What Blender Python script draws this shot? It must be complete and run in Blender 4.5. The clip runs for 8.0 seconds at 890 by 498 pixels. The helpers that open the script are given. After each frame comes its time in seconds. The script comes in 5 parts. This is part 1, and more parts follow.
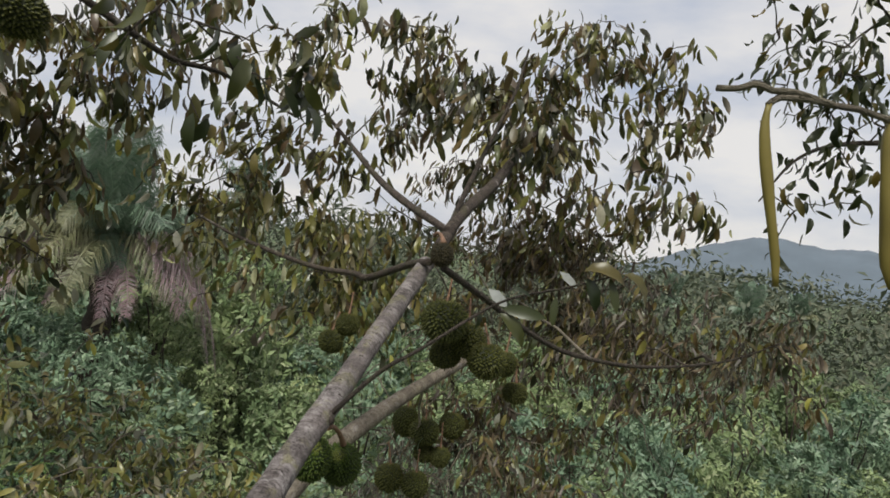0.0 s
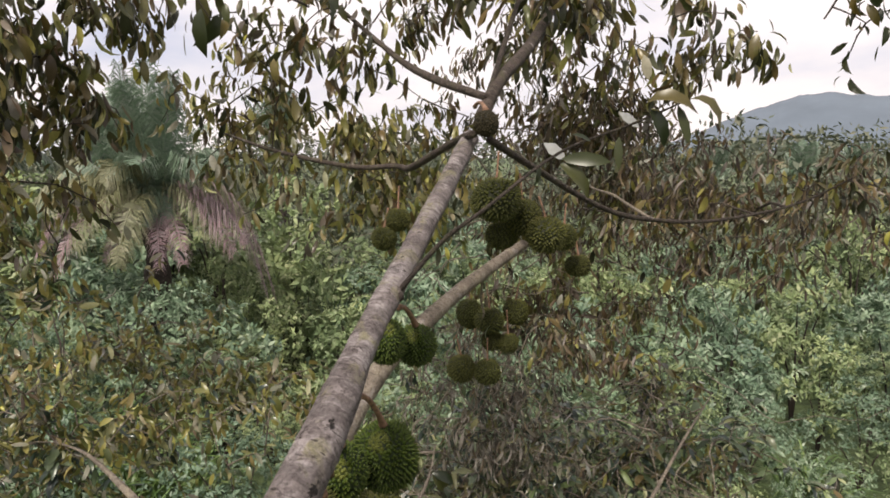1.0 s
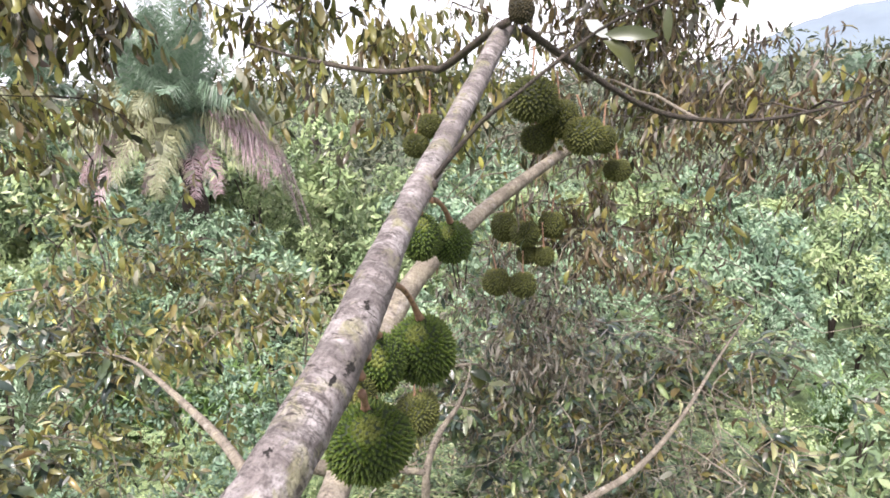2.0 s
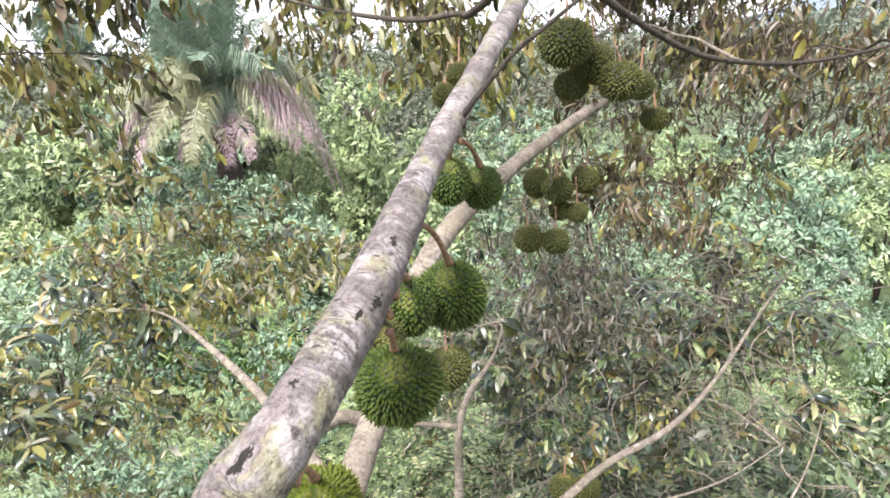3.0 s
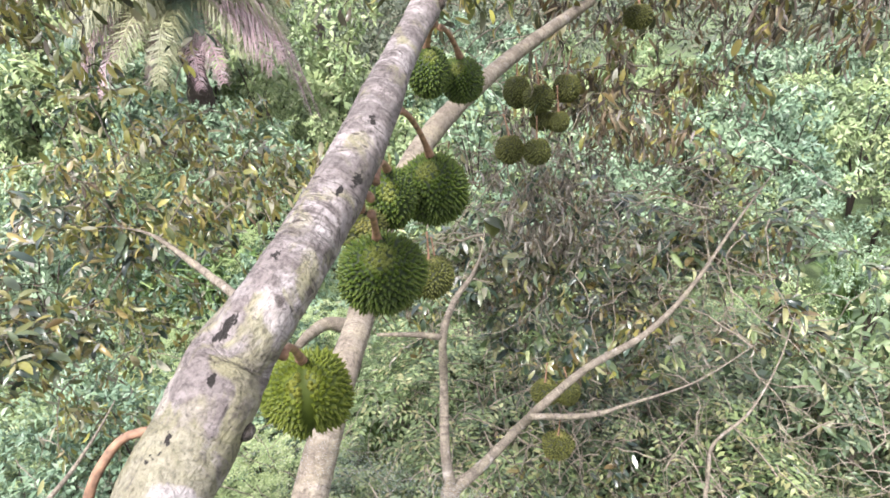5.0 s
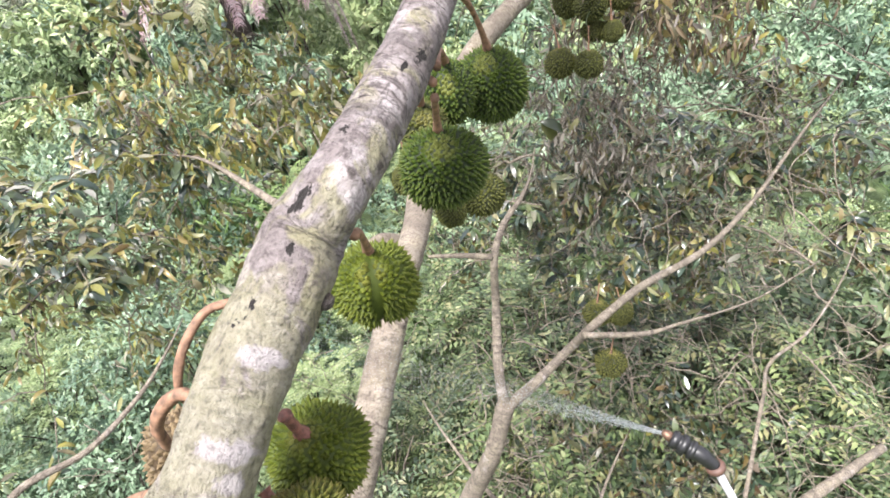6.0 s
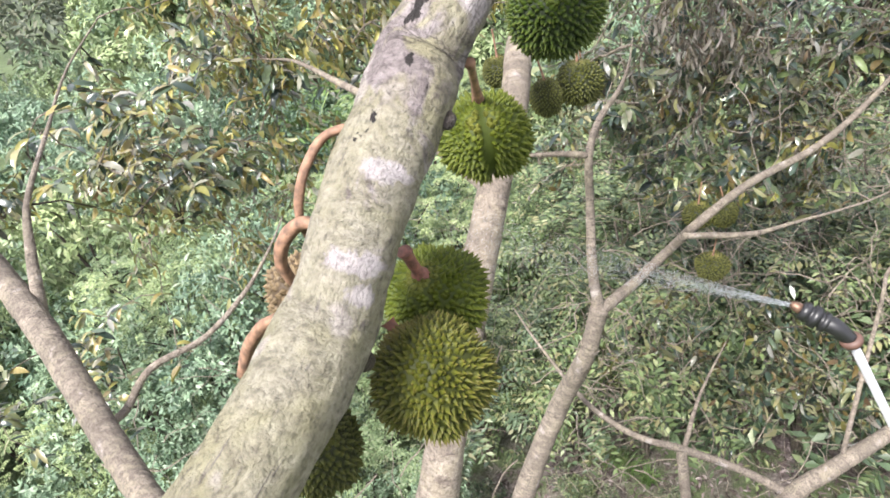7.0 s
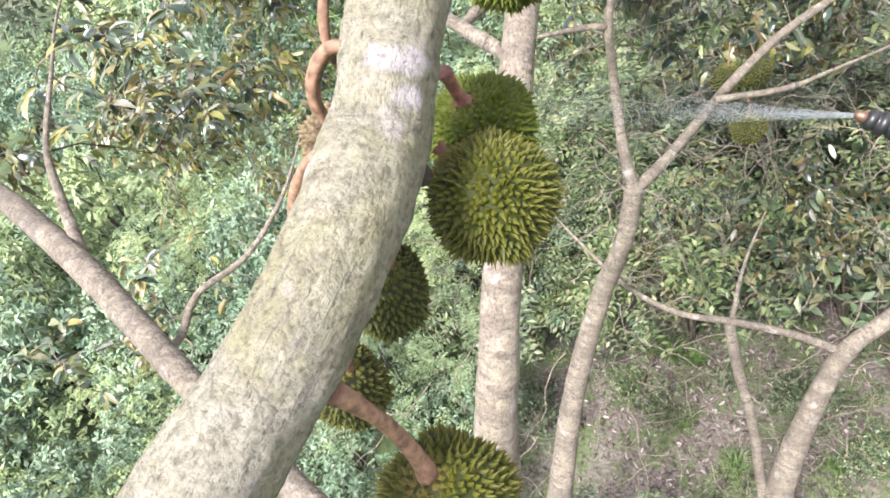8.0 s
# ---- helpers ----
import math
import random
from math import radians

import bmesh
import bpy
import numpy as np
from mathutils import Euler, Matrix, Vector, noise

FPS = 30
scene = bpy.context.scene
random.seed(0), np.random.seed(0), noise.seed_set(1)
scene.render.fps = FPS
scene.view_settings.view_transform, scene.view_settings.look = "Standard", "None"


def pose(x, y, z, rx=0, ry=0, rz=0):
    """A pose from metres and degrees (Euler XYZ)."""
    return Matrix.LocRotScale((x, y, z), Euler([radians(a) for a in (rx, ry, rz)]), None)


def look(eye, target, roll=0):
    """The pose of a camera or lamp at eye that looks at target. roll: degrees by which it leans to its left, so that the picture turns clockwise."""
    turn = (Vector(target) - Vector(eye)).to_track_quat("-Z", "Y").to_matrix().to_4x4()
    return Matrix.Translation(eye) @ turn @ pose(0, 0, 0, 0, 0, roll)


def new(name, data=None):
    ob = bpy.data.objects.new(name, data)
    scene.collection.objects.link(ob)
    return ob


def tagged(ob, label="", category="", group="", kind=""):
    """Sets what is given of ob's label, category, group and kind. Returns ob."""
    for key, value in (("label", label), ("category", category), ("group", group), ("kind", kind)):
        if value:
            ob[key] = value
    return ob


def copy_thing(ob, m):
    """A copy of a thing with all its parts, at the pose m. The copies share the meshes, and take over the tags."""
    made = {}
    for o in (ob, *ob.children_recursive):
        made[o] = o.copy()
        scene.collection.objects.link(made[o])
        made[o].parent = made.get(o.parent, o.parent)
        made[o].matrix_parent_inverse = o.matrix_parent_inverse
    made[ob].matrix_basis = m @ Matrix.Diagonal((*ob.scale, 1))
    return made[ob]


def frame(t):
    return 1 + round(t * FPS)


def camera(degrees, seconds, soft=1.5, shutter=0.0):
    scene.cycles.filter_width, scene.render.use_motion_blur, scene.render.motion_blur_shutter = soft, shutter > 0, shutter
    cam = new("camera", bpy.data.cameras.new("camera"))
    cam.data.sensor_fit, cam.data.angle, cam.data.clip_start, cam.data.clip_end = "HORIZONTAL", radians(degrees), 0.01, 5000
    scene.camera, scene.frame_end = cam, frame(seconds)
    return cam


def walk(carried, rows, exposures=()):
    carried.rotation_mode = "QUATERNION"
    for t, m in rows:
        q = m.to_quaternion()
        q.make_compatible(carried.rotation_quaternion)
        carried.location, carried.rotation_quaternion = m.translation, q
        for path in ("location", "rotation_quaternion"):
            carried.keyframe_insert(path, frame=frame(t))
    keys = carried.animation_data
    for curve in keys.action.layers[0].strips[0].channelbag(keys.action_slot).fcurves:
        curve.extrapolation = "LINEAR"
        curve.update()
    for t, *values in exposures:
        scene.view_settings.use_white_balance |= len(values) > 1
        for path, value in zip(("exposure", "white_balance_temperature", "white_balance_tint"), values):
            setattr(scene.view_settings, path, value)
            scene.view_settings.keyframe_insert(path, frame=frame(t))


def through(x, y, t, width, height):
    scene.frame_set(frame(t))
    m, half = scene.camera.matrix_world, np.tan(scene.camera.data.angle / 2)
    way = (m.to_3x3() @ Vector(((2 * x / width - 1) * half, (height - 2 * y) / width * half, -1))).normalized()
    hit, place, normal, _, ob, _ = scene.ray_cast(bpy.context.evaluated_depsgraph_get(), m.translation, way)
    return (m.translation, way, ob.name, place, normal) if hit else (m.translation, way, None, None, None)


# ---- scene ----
cam = camera(71.20, 8.0, 1.68)
METRES, EYE, TILT, LEAN, TURN = 1.0, 8.0, 0.0, -8.0, 0.0
ROWS = [
    (0, 0.0002, 0.0001, -0.0000, -0.00, 0.00, -0.00),
    (0.5, -0.0348, 0.0610, -0.0674, 2.83, -1.68, 5.61),
    (1, -0.0554, 0.1015, -0.1386, 3.11, -7.97, 8.63),
    (1.5, -0.0729, 0.1214, -0.2024, 3.35, -12.74, 9.29),
    (1.7, -0.0770, 0.1286, -0.2254, 4.05, -13.53, 9.59),
    (2.8, -0.0947, 0.1739, -0.3063, 9.98, -15.33, 11.60),
    (3, -0.0907, 0.1679, -0.3231, 8.76, -16.63, 11.38),
    (3.5, -0.0915, 0.1694, -0.3480, 6.77, -20.41, 10.40),
    (4, -0.0817, 0.1614, -0.3725, 6.26, -21.88, 11.00),
    (4.2, -0.0792, 0.1684, -0.3722, 6.73, -21.43, 10.73),
    (5.3, -0.1316, 0.1421, -0.4368, 6.63, -26.39, 12.39),
    (5.5, -0.1468, 0.1387, -0.4524, 7.41, -28.24, 12.39),
    (6, -0.1729, 0.1198, -0.4985, 9.68, -28.90, 14.86),
    (6.5, -0.2131, 0.0919, -0.5649, 10.89, -33.81, 16.66),
    (7, -0.2683, 0.0756, -0.6268, 15.84, -34.05, 19.55),
    (7.5, -0.3076, 0.0430, -0.6760, 14.40, -36.35, 23.13),
    (7.7, -0.3260, 0.0347, -0.6987, 12.78, -39.64, 24.20),
    (8, -0.3516, 0.0111, -0.7491, 12.75, -42.22, 26.76),
]
SKY, SUN = 1.02, 5.0
EXPOSURES = [(0.0, -0.34, 6900, 2), (0.5, -0.06, 6950, 9), (1.0, 0.12, 7350, 11), (1.5, 0.98, 6950, 12), (3.0, 1.50, 6550, 10), (5.5, 1.50, 6550, 10), (7.5, 1.43, 6550, 10), (8.0, 1.65, 6500, 10)]

PATH_ROWS = [(t, pose(0, 0, EYE, TILT, LEAN, TURN) @ pose(METRES * x, METRES * y, METRES * z, 90 + pitch, roll, yaw)) for t, x, y, z, yaw, pitch, roll in ROWS]
walk(cam, PATH_ROWS, EXPOSURES)

# ---- world and sun: bright overcast afternoon ----
world = bpy.data.worlds.new("overcast_sky")
scene.world = world
world.use_nodes = True
wt = world.node_tree
wt.nodes.clear()
w_out = wt.nodes.new("ShaderNodeOutputWorld")
w_bg = wt.nodes.new("ShaderNodeBackground")
w_sky = wt.nodes.new("ShaderNodeTexSky")
w_sky.sky_type = "NISHITA"
w_sky.sun_disc = False
w_sky.sun_elevation, w_sky.sun_rotation = radians(57), radians(199)
w_sky.dust_density, w_sky.air_density = 3.0, 1.2
w_scale = wt.nodes.new("ShaderNodeVectorMath")
w_scale.operation = "SCALE"
w_scale.inputs["Scale"].default_value = 0.10
w_co = wt.nodes.new("ShaderNodeTexCoord")
w_map = wt.nodes.new("ShaderNodeMapping")
w_map.inputs["Scale"].default_value = (2.2, 2.2, 6.0)
w_noise = wt.nodes.new("ShaderNodeTexNoise")
w_noise.inputs["Scale"].default_value, w_noise.inputs["Detail"].default_value = 1.6, 6.0
w_ramp = wt.nodes.new("ShaderNodeValToRGB")
w_ramp.color_ramp.elements[0].position, w_ramp.color_ramp.elements[0].color = 0.30, (0.62, 0.68, 0.92, 1)
w_ramp.color_ramp.elements[1].position, w_ramp.color_ramp.elements[1].color = 0.62, (1.12, 1.07, 1.15, 1)
w_mix = wt.nodes.new("ShaderNodeMix")
w_mix.data_type = "RGBA"
w_mix.inputs["Factor"].default_value = 0.84
wt.links.new(w_co.outputs["Generated"], w_map.inputs["Vector"])
wt.links.new(w_map.outputs["Vector"], w_noise.inputs["Vector"])
wt.links.new(w_noise.outputs["Fac"], w_ramp.inputs["Fac"])
wt.links.new(w_sky.outputs["Color"], w_scale.inputs[0])
wt.links.new(w_scale.outputs["Vector"], w_mix.inputs["A"])
wt.links.new(w_ramp.outputs["Color"], w_mix.inputs["B"])
wt.links.new(w_mix.outputs["Result"], w_bg.inputs["Color"])
w_bg.inputs["Strength"].default_value = SKY
wt.links.new(w_bg.outputs["Background"], w_out.inputs["Surface"])
sun = new("sun", bpy.data.lights.new("sun", "SUN"))
sun.data.energy, sun.data.angle, sun.data.color = SUN, radians(16), (1.0, 0.975, 0.945)
sun.matrix_world = look((0, 0, 0), (0.18, 0.52, -0.84))


# ---- materials ----
def material(name):
    m = bpy.data.materials.new(name)
    m.use_nodes = True
    nt = m.node_tree
    nt.nodes.clear()
    return m, nt, nt.nodes.new("ShaderNodeOutputMaterial")


def add(nt, kind, **values):
    n = nt.nodes.new("ShaderNode" + kind)
    for key, v in values.items():
        n.inputs[key.replace("_", " ")].default_value = v
    return n


def ramp(nt, stops, fac, mode="LINEAR"):
    n = nt.nodes.new("ShaderNodeValToRGB")
    n.color_ramp.interpolation = mode
    els = n.color_ramp.elements
    while len(els) < len(stops):
        els.new(0.5)
    for e, (at, c) in zip(els, stops):
        e.position, e.color = at, (*c, 1)
    nt.links.new(fac, n.inputs["Fac"])
    return n.outputs["Color"]


def blend(nt, fac, a, b, mode="MIX"):
    n = nt.nodes.new("ShaderNodeMix")
    n.data_type, n.blend_type = "RGBA", mode
    for v, key in ((fac, "Factor"), (a, "A"), (b, "B")):
        if isinstance(v, (int, float)):
            n.inputs[key].default_value = v
        elif isinstance(v, tuple):
            n.inputs[key].default_value = (*v, 1)
        else:
            nt.links.new(v, n.inputs[key])
    return n.outputs["Result"]


def noise_of(nt, vector, scale, detail=4.0, rough=0.55, distort=0.0):
    n = add(nt, "TexNoise", Scale=scale, Detail=detail, Roughness=rough, Distortion=distort)
    nt.links.new(vector, n.inputs["Vector"])
    return n.outputs["Fac"]


def bump_of(nt, height, strength, distance, normal=None):
    n = add(nt, "Bump", Strength=strength, Distance=distance)
    nt.links.new(height, n.inputs["Height"])
    if normal:
        nt.links.new(normal, n.inputs["Normal"])
    return n.outputs["Normal"]


def add_noise_colour(nt, vector, scale):
    n = add(nt, "TexNoise", Scale=scale, Detail=3.0)
    nt.links.new(vector, n.inputs["Vector"])
    return n.outputs["Color"]


def bark(name, pale, mid, dark, moss, scale=1.0, blotches=(), scars=(), cover=None, calm=0.0, bands=0.0):
    """Smooth tropical bark: pale skin, cross rings, dark cracks, lichen and pale blotches; blotches and scars lie at given bark places; calm weakens the dark marks."""
    m, nt, out = material(name)
    a = nt.nodes.new("ShaderNodeAttribute")
    a.attribute_name = "bark"
    v = a.outputs["Vector"]
    stretch = nt.nodes.new("ShaderNodeMapping")
    stretch.inputs["Scale"].default_value = (0.62, 0.62, 1.5)
    nt.links.new(v, stretch.inputs["Vector"])
    rings = noise_of(nt, stretch.outputs["Vector"], 25 * scale, 7, 0.66, 1.1)
    broad = noise_of(nt, v, 7 * scale, 4, 0.55, 0.4)
    fine = noise_of(nt, v, 120 * scale, 5, 0.6)
    # dark end of the rings: ring cracks plus soft ring shadow painted in
    col = ramp(nt, [(0.36, dark), (0.45, mid), (0.57, pale)], rings)
    mottled = blend(nt, ramp(nt, [(0.35, (0, 0, 0)), (0.65, (1, 1, 1))], broad), mid, col)
    lichen = noise_of(nt, v, 13 * scale, 5, 0.6, 0.8)
    crust, spread = moss, lichen
    quiet = (1 - calm,) * 3
    if cover:  # a creamy lichen crust thickens between two places along the stem
        apart = nt.nodes.new("ShaderNodeSeparateXYZ")
        nt.links.new(v, apart.inputs[0])
        reach = nt.nodes.new("ShaderNodeMapRange")
        nt.links.new(apart.outputs["Z"], reach.inputs["Value"])
        for key, value in (("From Min", cover[0]), ("From Max", cover[1]), ("To Min", 0.0), ("To Max", 1.0)):
            reach.inputs[key].default_value = value
        grown = nt.nodes.new("ShaderNodeMath")
        grown.operation = "MULTIPLY_ADD"
        nt.links.new(reach.outputs["Result"], grown.inputs[0])
        grown.inputs[1].default_value = 0.31
        nt.links.new(lichen, grown.inputs[2])
        thin = nt.nodes.new("ShaderNodeMath")
        thin.operation = "SUBTRACT"
        nt.links.new(grown.outputs["Value"], thin.inputs[0])
        thin.inputs[1].default_value = 0.045
        spread = thin.outputs["Value"]
        crust = blend(nt, reach.outputs["Result"], moss, ramp(nt, [(0.4, (0.190, 0.183, 0.098)), (0.6, (0.226, 0.215, 0.158))], broad))
        quiet = ramp(nt, [(0.0, (1, 1, 1)), (0.8, (0.18, 0.18, 0.18))], reach.outputs["Result"])
    col = blend(nt, ramp(nt, [(0.50, (0, 0, 0)), (0.60, (0.75, 0.75, 0.75))], spread), mottled, crust)
    spots = noise_of(nt, v, 9.0 * scale + 2.3, 3, 0.45, 0.3)
    col = blend(nt, ramp(nt, [(0.63, (0, 0, 0)), (0.70, (0.6, 0.6, 0.6))], spots), col, (0.33, 0.30, 0.29))
    cracks = noise_of(nt, stretch.outputs["Vector"], 21 * scale + 3, 7, 0.7, 1.5)
    crack = ramp(nt, [(0.378, (1, 1, 1)), (0.415, (0, 0, 0))], cracks)
    col = blend(nt, blend(nt, 1.0, crack, quiet, "MULTIPLY"), col, (0.045, 0.036, 0.032))
    # cross wrinkles: thin dark lines that run round the stem, in patches, and brown stained stretches
    flat = nt.nodes.new("ShaderNodeMapping")
    flat.inputs["Scale"].default_value = (0.30, 0.30, 1.0)
    nt.links.new(v, flat.inputs["Vector"])
    wrinkle = noise_of(nt, flat.outputs["Vector"], 46 * scale, 4, 0.6, 0.9)
    where = noise_of(nt, v, 9.5 * scale + 1, 3, 0.55, 0.6)
    lines = blend(nt, 1.0, ramp(nt, [(0.455, (0, 0, 0)), (0.482, (1, 1, 1)), (0.505, (0, 0, 0))], wrinkle), ramp(nt, [(0.48, (0, 0, 0)), (0.58, (0.7, 0.7, 0.7))], where), "MULTIPLY")
    stain = ramp(nt, [(0.40, (0.75, 0.75, 0.75)), (0.50, (0, 0, 0))], noise_of(nt, flat.outputs["Vector"], 15 * scale, 5, 0.62, 0.8))
    col = blend(nt, blend(nt, 1.0, stain, quiet, "MULTIPLY"), col, tuple(0.62 * c for c in mid))
    col = blend(nt, blend(nt, 1.0, lines, quiet, "MULTIPLY"), col, tuple(0.75 * c for c in dark))
    if bands:  # soft brown rings round the trunk
        hoop = nt.nodes.new("ShaderNodeMapping")
        hoop.inputs["Scale"].default_value = (0.10, 0.10, 1.0)
        nt.links.new(v, hoop.inputs["Vector"])
        col = blend(nt, ramp(nt, [(0.50, (0, 0, 0)), (0.60, (bands, bands, bands))], noise_of(nt, hoop.outputs["Vector"], 11 * scale, 4, 0.55, 0.6)), col, tuple(0.8 * c for c in mid))
    along = nt.nodes.new("ShaderNodeMapping")
    along.inputs["Scale"].default_value = (1.7, 1.7, 0.22)
    nt.links.new(v, along.inputs["Vector"])
    fissure = noise_of(nt, along.outputs["Vector"], 52 * scale, 6, 0.65, 0.9)
    col = blend(nt, ramp(nt, [(0.33, (0.75, 0.75, 0.75)), (0.40, (0, 0, 0))], fissure), col, tuple(0.55 * c for c in mid))
    patchy = noise_of(nt, v, 38 * scale, 6, 0.7, 1.4)
    col = blend(nt, 0.55, col, ramp(nt, [(0.36, (0.50, 0.46, 0.46)), (0.47, (0.92, 0.89, 0.88)), (0.62, (1.12, 1.12, 1.10))], patchy), "MULTIPLY")
    wobble = blend(nt, 0.02, v, add_noise_colour(nt, v, 45))
    for places, tone, wide, tall in ((blotches, (0.30, 0.272, 0.276), 0.024, 0.013), (scars, (0.014, 0.011, 0.010), 0.0062, 0.0115)):
        for n, p in enumerate(places):
            grow = 0.8 + 0.4 * ((n * 0.37) % 1)
            near = nt.nodes.new("ShaderNodeVectorMath")
            near.operation = "SUBTRACT"
            nt.links.new(wobble, near.inputs[0])
            near.inputs[1].default_value = tuple(0.98 * c + 0.01 for c in p)
            fit_to = nt.nodes.new("ShaderNodeVectorMath")
            fit_to.operation = "MULTIPLY"
            nt.links.new(near.outputs["Vector"], fit_to.inputs[0])
            fit_to.inputs[1].default_value = (1 / (wide * grow), 1 / (wide * grow), 1 / (tall * grow))
            size = nt.nodes.new("ShaderNodeVectorMath")
            size.operation = "LENGTH"
            nt.links.new(fit_to.outputs["Vector"], size.inputs[0])
            ragged = nt.nodes.new("ShaderNodeMath")
            ragged.operation = "MULTIPLY_ADD"
            nt.links.new(fine if places is blotches else patchy, ragged.inputs[0])
            ragged.inputs[1].default_value = 1.4 if places is blotches else 5.5
            nt.links.new(size.outputs["Value"], ragged.inputs[2])
            shifted = nt.nodes.new("ShaderNodeMath")
            shifted.operation = "SUBTRACT"
            nt.links.new(ragged.outputs["Value"], shifted.inputs[0])
            shifted.inputs[1].default_value = 0.7 if places is blotches else 2.75
            col = blend(nt, ramp(nt, [(0.72, (0.85, 0.85, 0.85)), (0.97, (0, 0, 0))] if places is blotches else [(0.85, (1, 1, 1)), (0.97, (0, 0, 0))], shifted.outputs["Value"]), col, tone)
    # fine grain multiplied dark in its hollows, crevice shade put into the colour
    col = blend(nt, 0.6, col, ramp(nt, [(0.36, (0.42, 0.40, 0.39)), (0.47, (0.95, 0.94, 0.93)), (0.66, (1.18, 1.17, 1.16))], fine), "MULTIPLY")
    b = add(nt, "BsdfPrincipled", Roughness=0.82)
    b.inputs["Specular IOR Level"].default_value = 0.3
    nt.links.new(col, b.inputs["Base Color"])
    n = bump_of(nt, rings, 0.8, 0.010)
    n = bump_of(nt, wrinkle, 0.6, 0.006, n)
    n = bump_of(nt, lichen, 0.6, 0.009, n)
    n = bump_of(nt, patchy, 1.0, 0.010, n)
    n = bump_of(nt, fissure, 0.7, 0.006, n)
    n = bump_of(nt, fine, 1.0, 0.005, n)
    nt.links.new(n, b.inputs["Normal"])
    nt.links.new(b.outputs["BSDF"], out.inputs["Surface"])
    return m


def leaf(name, stops, rough=0.45, through=0.25, island=True, gloss=0.5, plants=False, broad=False):
    """Leaves: each its own tint, a paler midrib grain, light passing through."""
    m, nt, out = material(name)
    g = nt.nodes.new("ShaderNodeNewGeometry") if island else nt.nodes.new("ShaderNodeObjectInfo")
    rnd = g.outputs["Random Per Island"] if island else g.outputs["Random"]
    col = ramp(nt, stops, rnd)
    co = nt.nodes.new("ShaderNodeTexCoord")
    patch = noise_of(nt, co.outputs["Object"], 1.7, 3)
    col = blend(nt, 0.55, col, ramp(nt, [(0.3, (0.55, 0.58, 0.5)), (0.7, (1.25, 1.2, 1.1))], patch), "MULTIPLY")
    if plants:
        each = nt.nodes.new("ShaderNodeObjectInfo")
        col = blend(nt, 1.0, col, ramp(nt, [(0.0, (0.55, 0.62, 0.60)), (0.35, (0.88, 0.92, 0.88)), (0.7, (1.03, 1.05, 0.95)), (1.0, (1.22, 1.2, 1.12))], each.outputs["Random"]), "MULTIPLY")
    if broad:
        spread = noise_of(nt, co.outputs["Object"], 0.55, 2)
        col = blend(nt, 1.0, col, ramp(nt, [(0.35, (0.62, 0.70, 0.68)), (0.5, (0.95, 0.98, 0.94)), (0.65, (1.2, 1.18, 1.08))], spread), "MULTIPLY")
    fine = noise_of(nt, co.outputs["Object"], 60, 3)
    col = blend(nt, 0.4, col, ramp(nt, [(0.3, (0.6, 0.58, 0.5)), (0.7, (1.15, 1.15, 1.1))], fine), "MULTIPLY")
    b = add(nt, "BsdfPrincipled", Roughness=rough)
    b.inputs["Specular IOR Level"].default_value = gloss
    t = add(nt, "BsdfTranslucent")
    nt.links.new(col, b.inputs["Base Color"])
    nt.links.new(col, t.inputs["Color"])
    mix = add(nt, "MixShader", Fac=through)
    nt.links.new(b.outputs["BSDF"], mix.inputs[1])
    nt.links.new(t.outputs["BSDF"], mix.inputs[2])
    nt.links.new(mix.outputs["Shader"], out.inputs["Surface"])
    return m


def plain(name, colour, rough=0.6, metal=0.0, vary=0.25, scale=40.0, relief=0.0):
    m, nt, out = material(name)
    co = nt.nodes.new("ShaderNodeTexCoord")
    f = noise_of(nt, co.outputs["Object"], scale, 5)
    lo, hi = tuple(c * (1 - vary) for c in colour), tuple(min(1, c * (1 + vary)) for c in colour)
    b = add(nt, "BsdfPrincipled", Roughness=rough, Metallic=metal)
    nt.links.new(ramp(nt, [(0.3, lo), (0.7, hi)], f), b.inputs["Base Color"])
    if relief:
        nt.links.new(bump_of(nt, f, 0.6, relief), b.inputs["Normal"])
    nt.links.new(b.outputs["BSDF"], out.inputs["Surface"])
    return m


def husk_material(name, valley_shade, green, tip):
    """Durian rind: green spines that turn to a dry straw tip, the shade between them painted dark, per fruit tint."""
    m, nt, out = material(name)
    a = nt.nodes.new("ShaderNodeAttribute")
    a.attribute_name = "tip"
    col = ramp(nt, [(0.0, valley_shade), (0.35, green), (0.75, tuple(0.7 * g + 0.3 * t for g, t in zip(green, tip))), (1.0, tip)], a.outputs["Fac"])
    co = nt.nodes.new("ShaderNodeTexCoord")
    broad = noise_of(nt, co.outputs["Object"], 14, 4)
    col = blend(nt, 0.6, col, ramp(nt, [(0.3, (0.62, 0.62, 0.55)), (0.7, (1.2, 1.15, 1.0))], broad), "MULTIPLY")
    info = nt.nodes.new("ShaderNodeObjectInfo")
    col = blend(nt, 0.5, col, ramp(nt, [(0.0, (0.75, 0.78, 0.7)), (1.0, (1.15, 1.05, 0.95))], info.outputs["Random"]), "MULTIPLY")
    b = add(nt, "BsdfPrincipled", Roughness=0.62)
    b.inputs["Specular IOR Level"].default_value = 0.22
    nt.links.new(col, b.inputs["Base Color"])
    nt.links.new(b.outputs["BSDF"], out.inputs["Surface"])
    return m


def half_of(nt, value):
    m = nt.nodes.new("ShaderNodeMath")
    m.operation = "MULTIPLY"
    nt.links.new(value, m.inputs[0])
    m.inputs[1].default_value = 0.5
    return m.outputs["Value"]


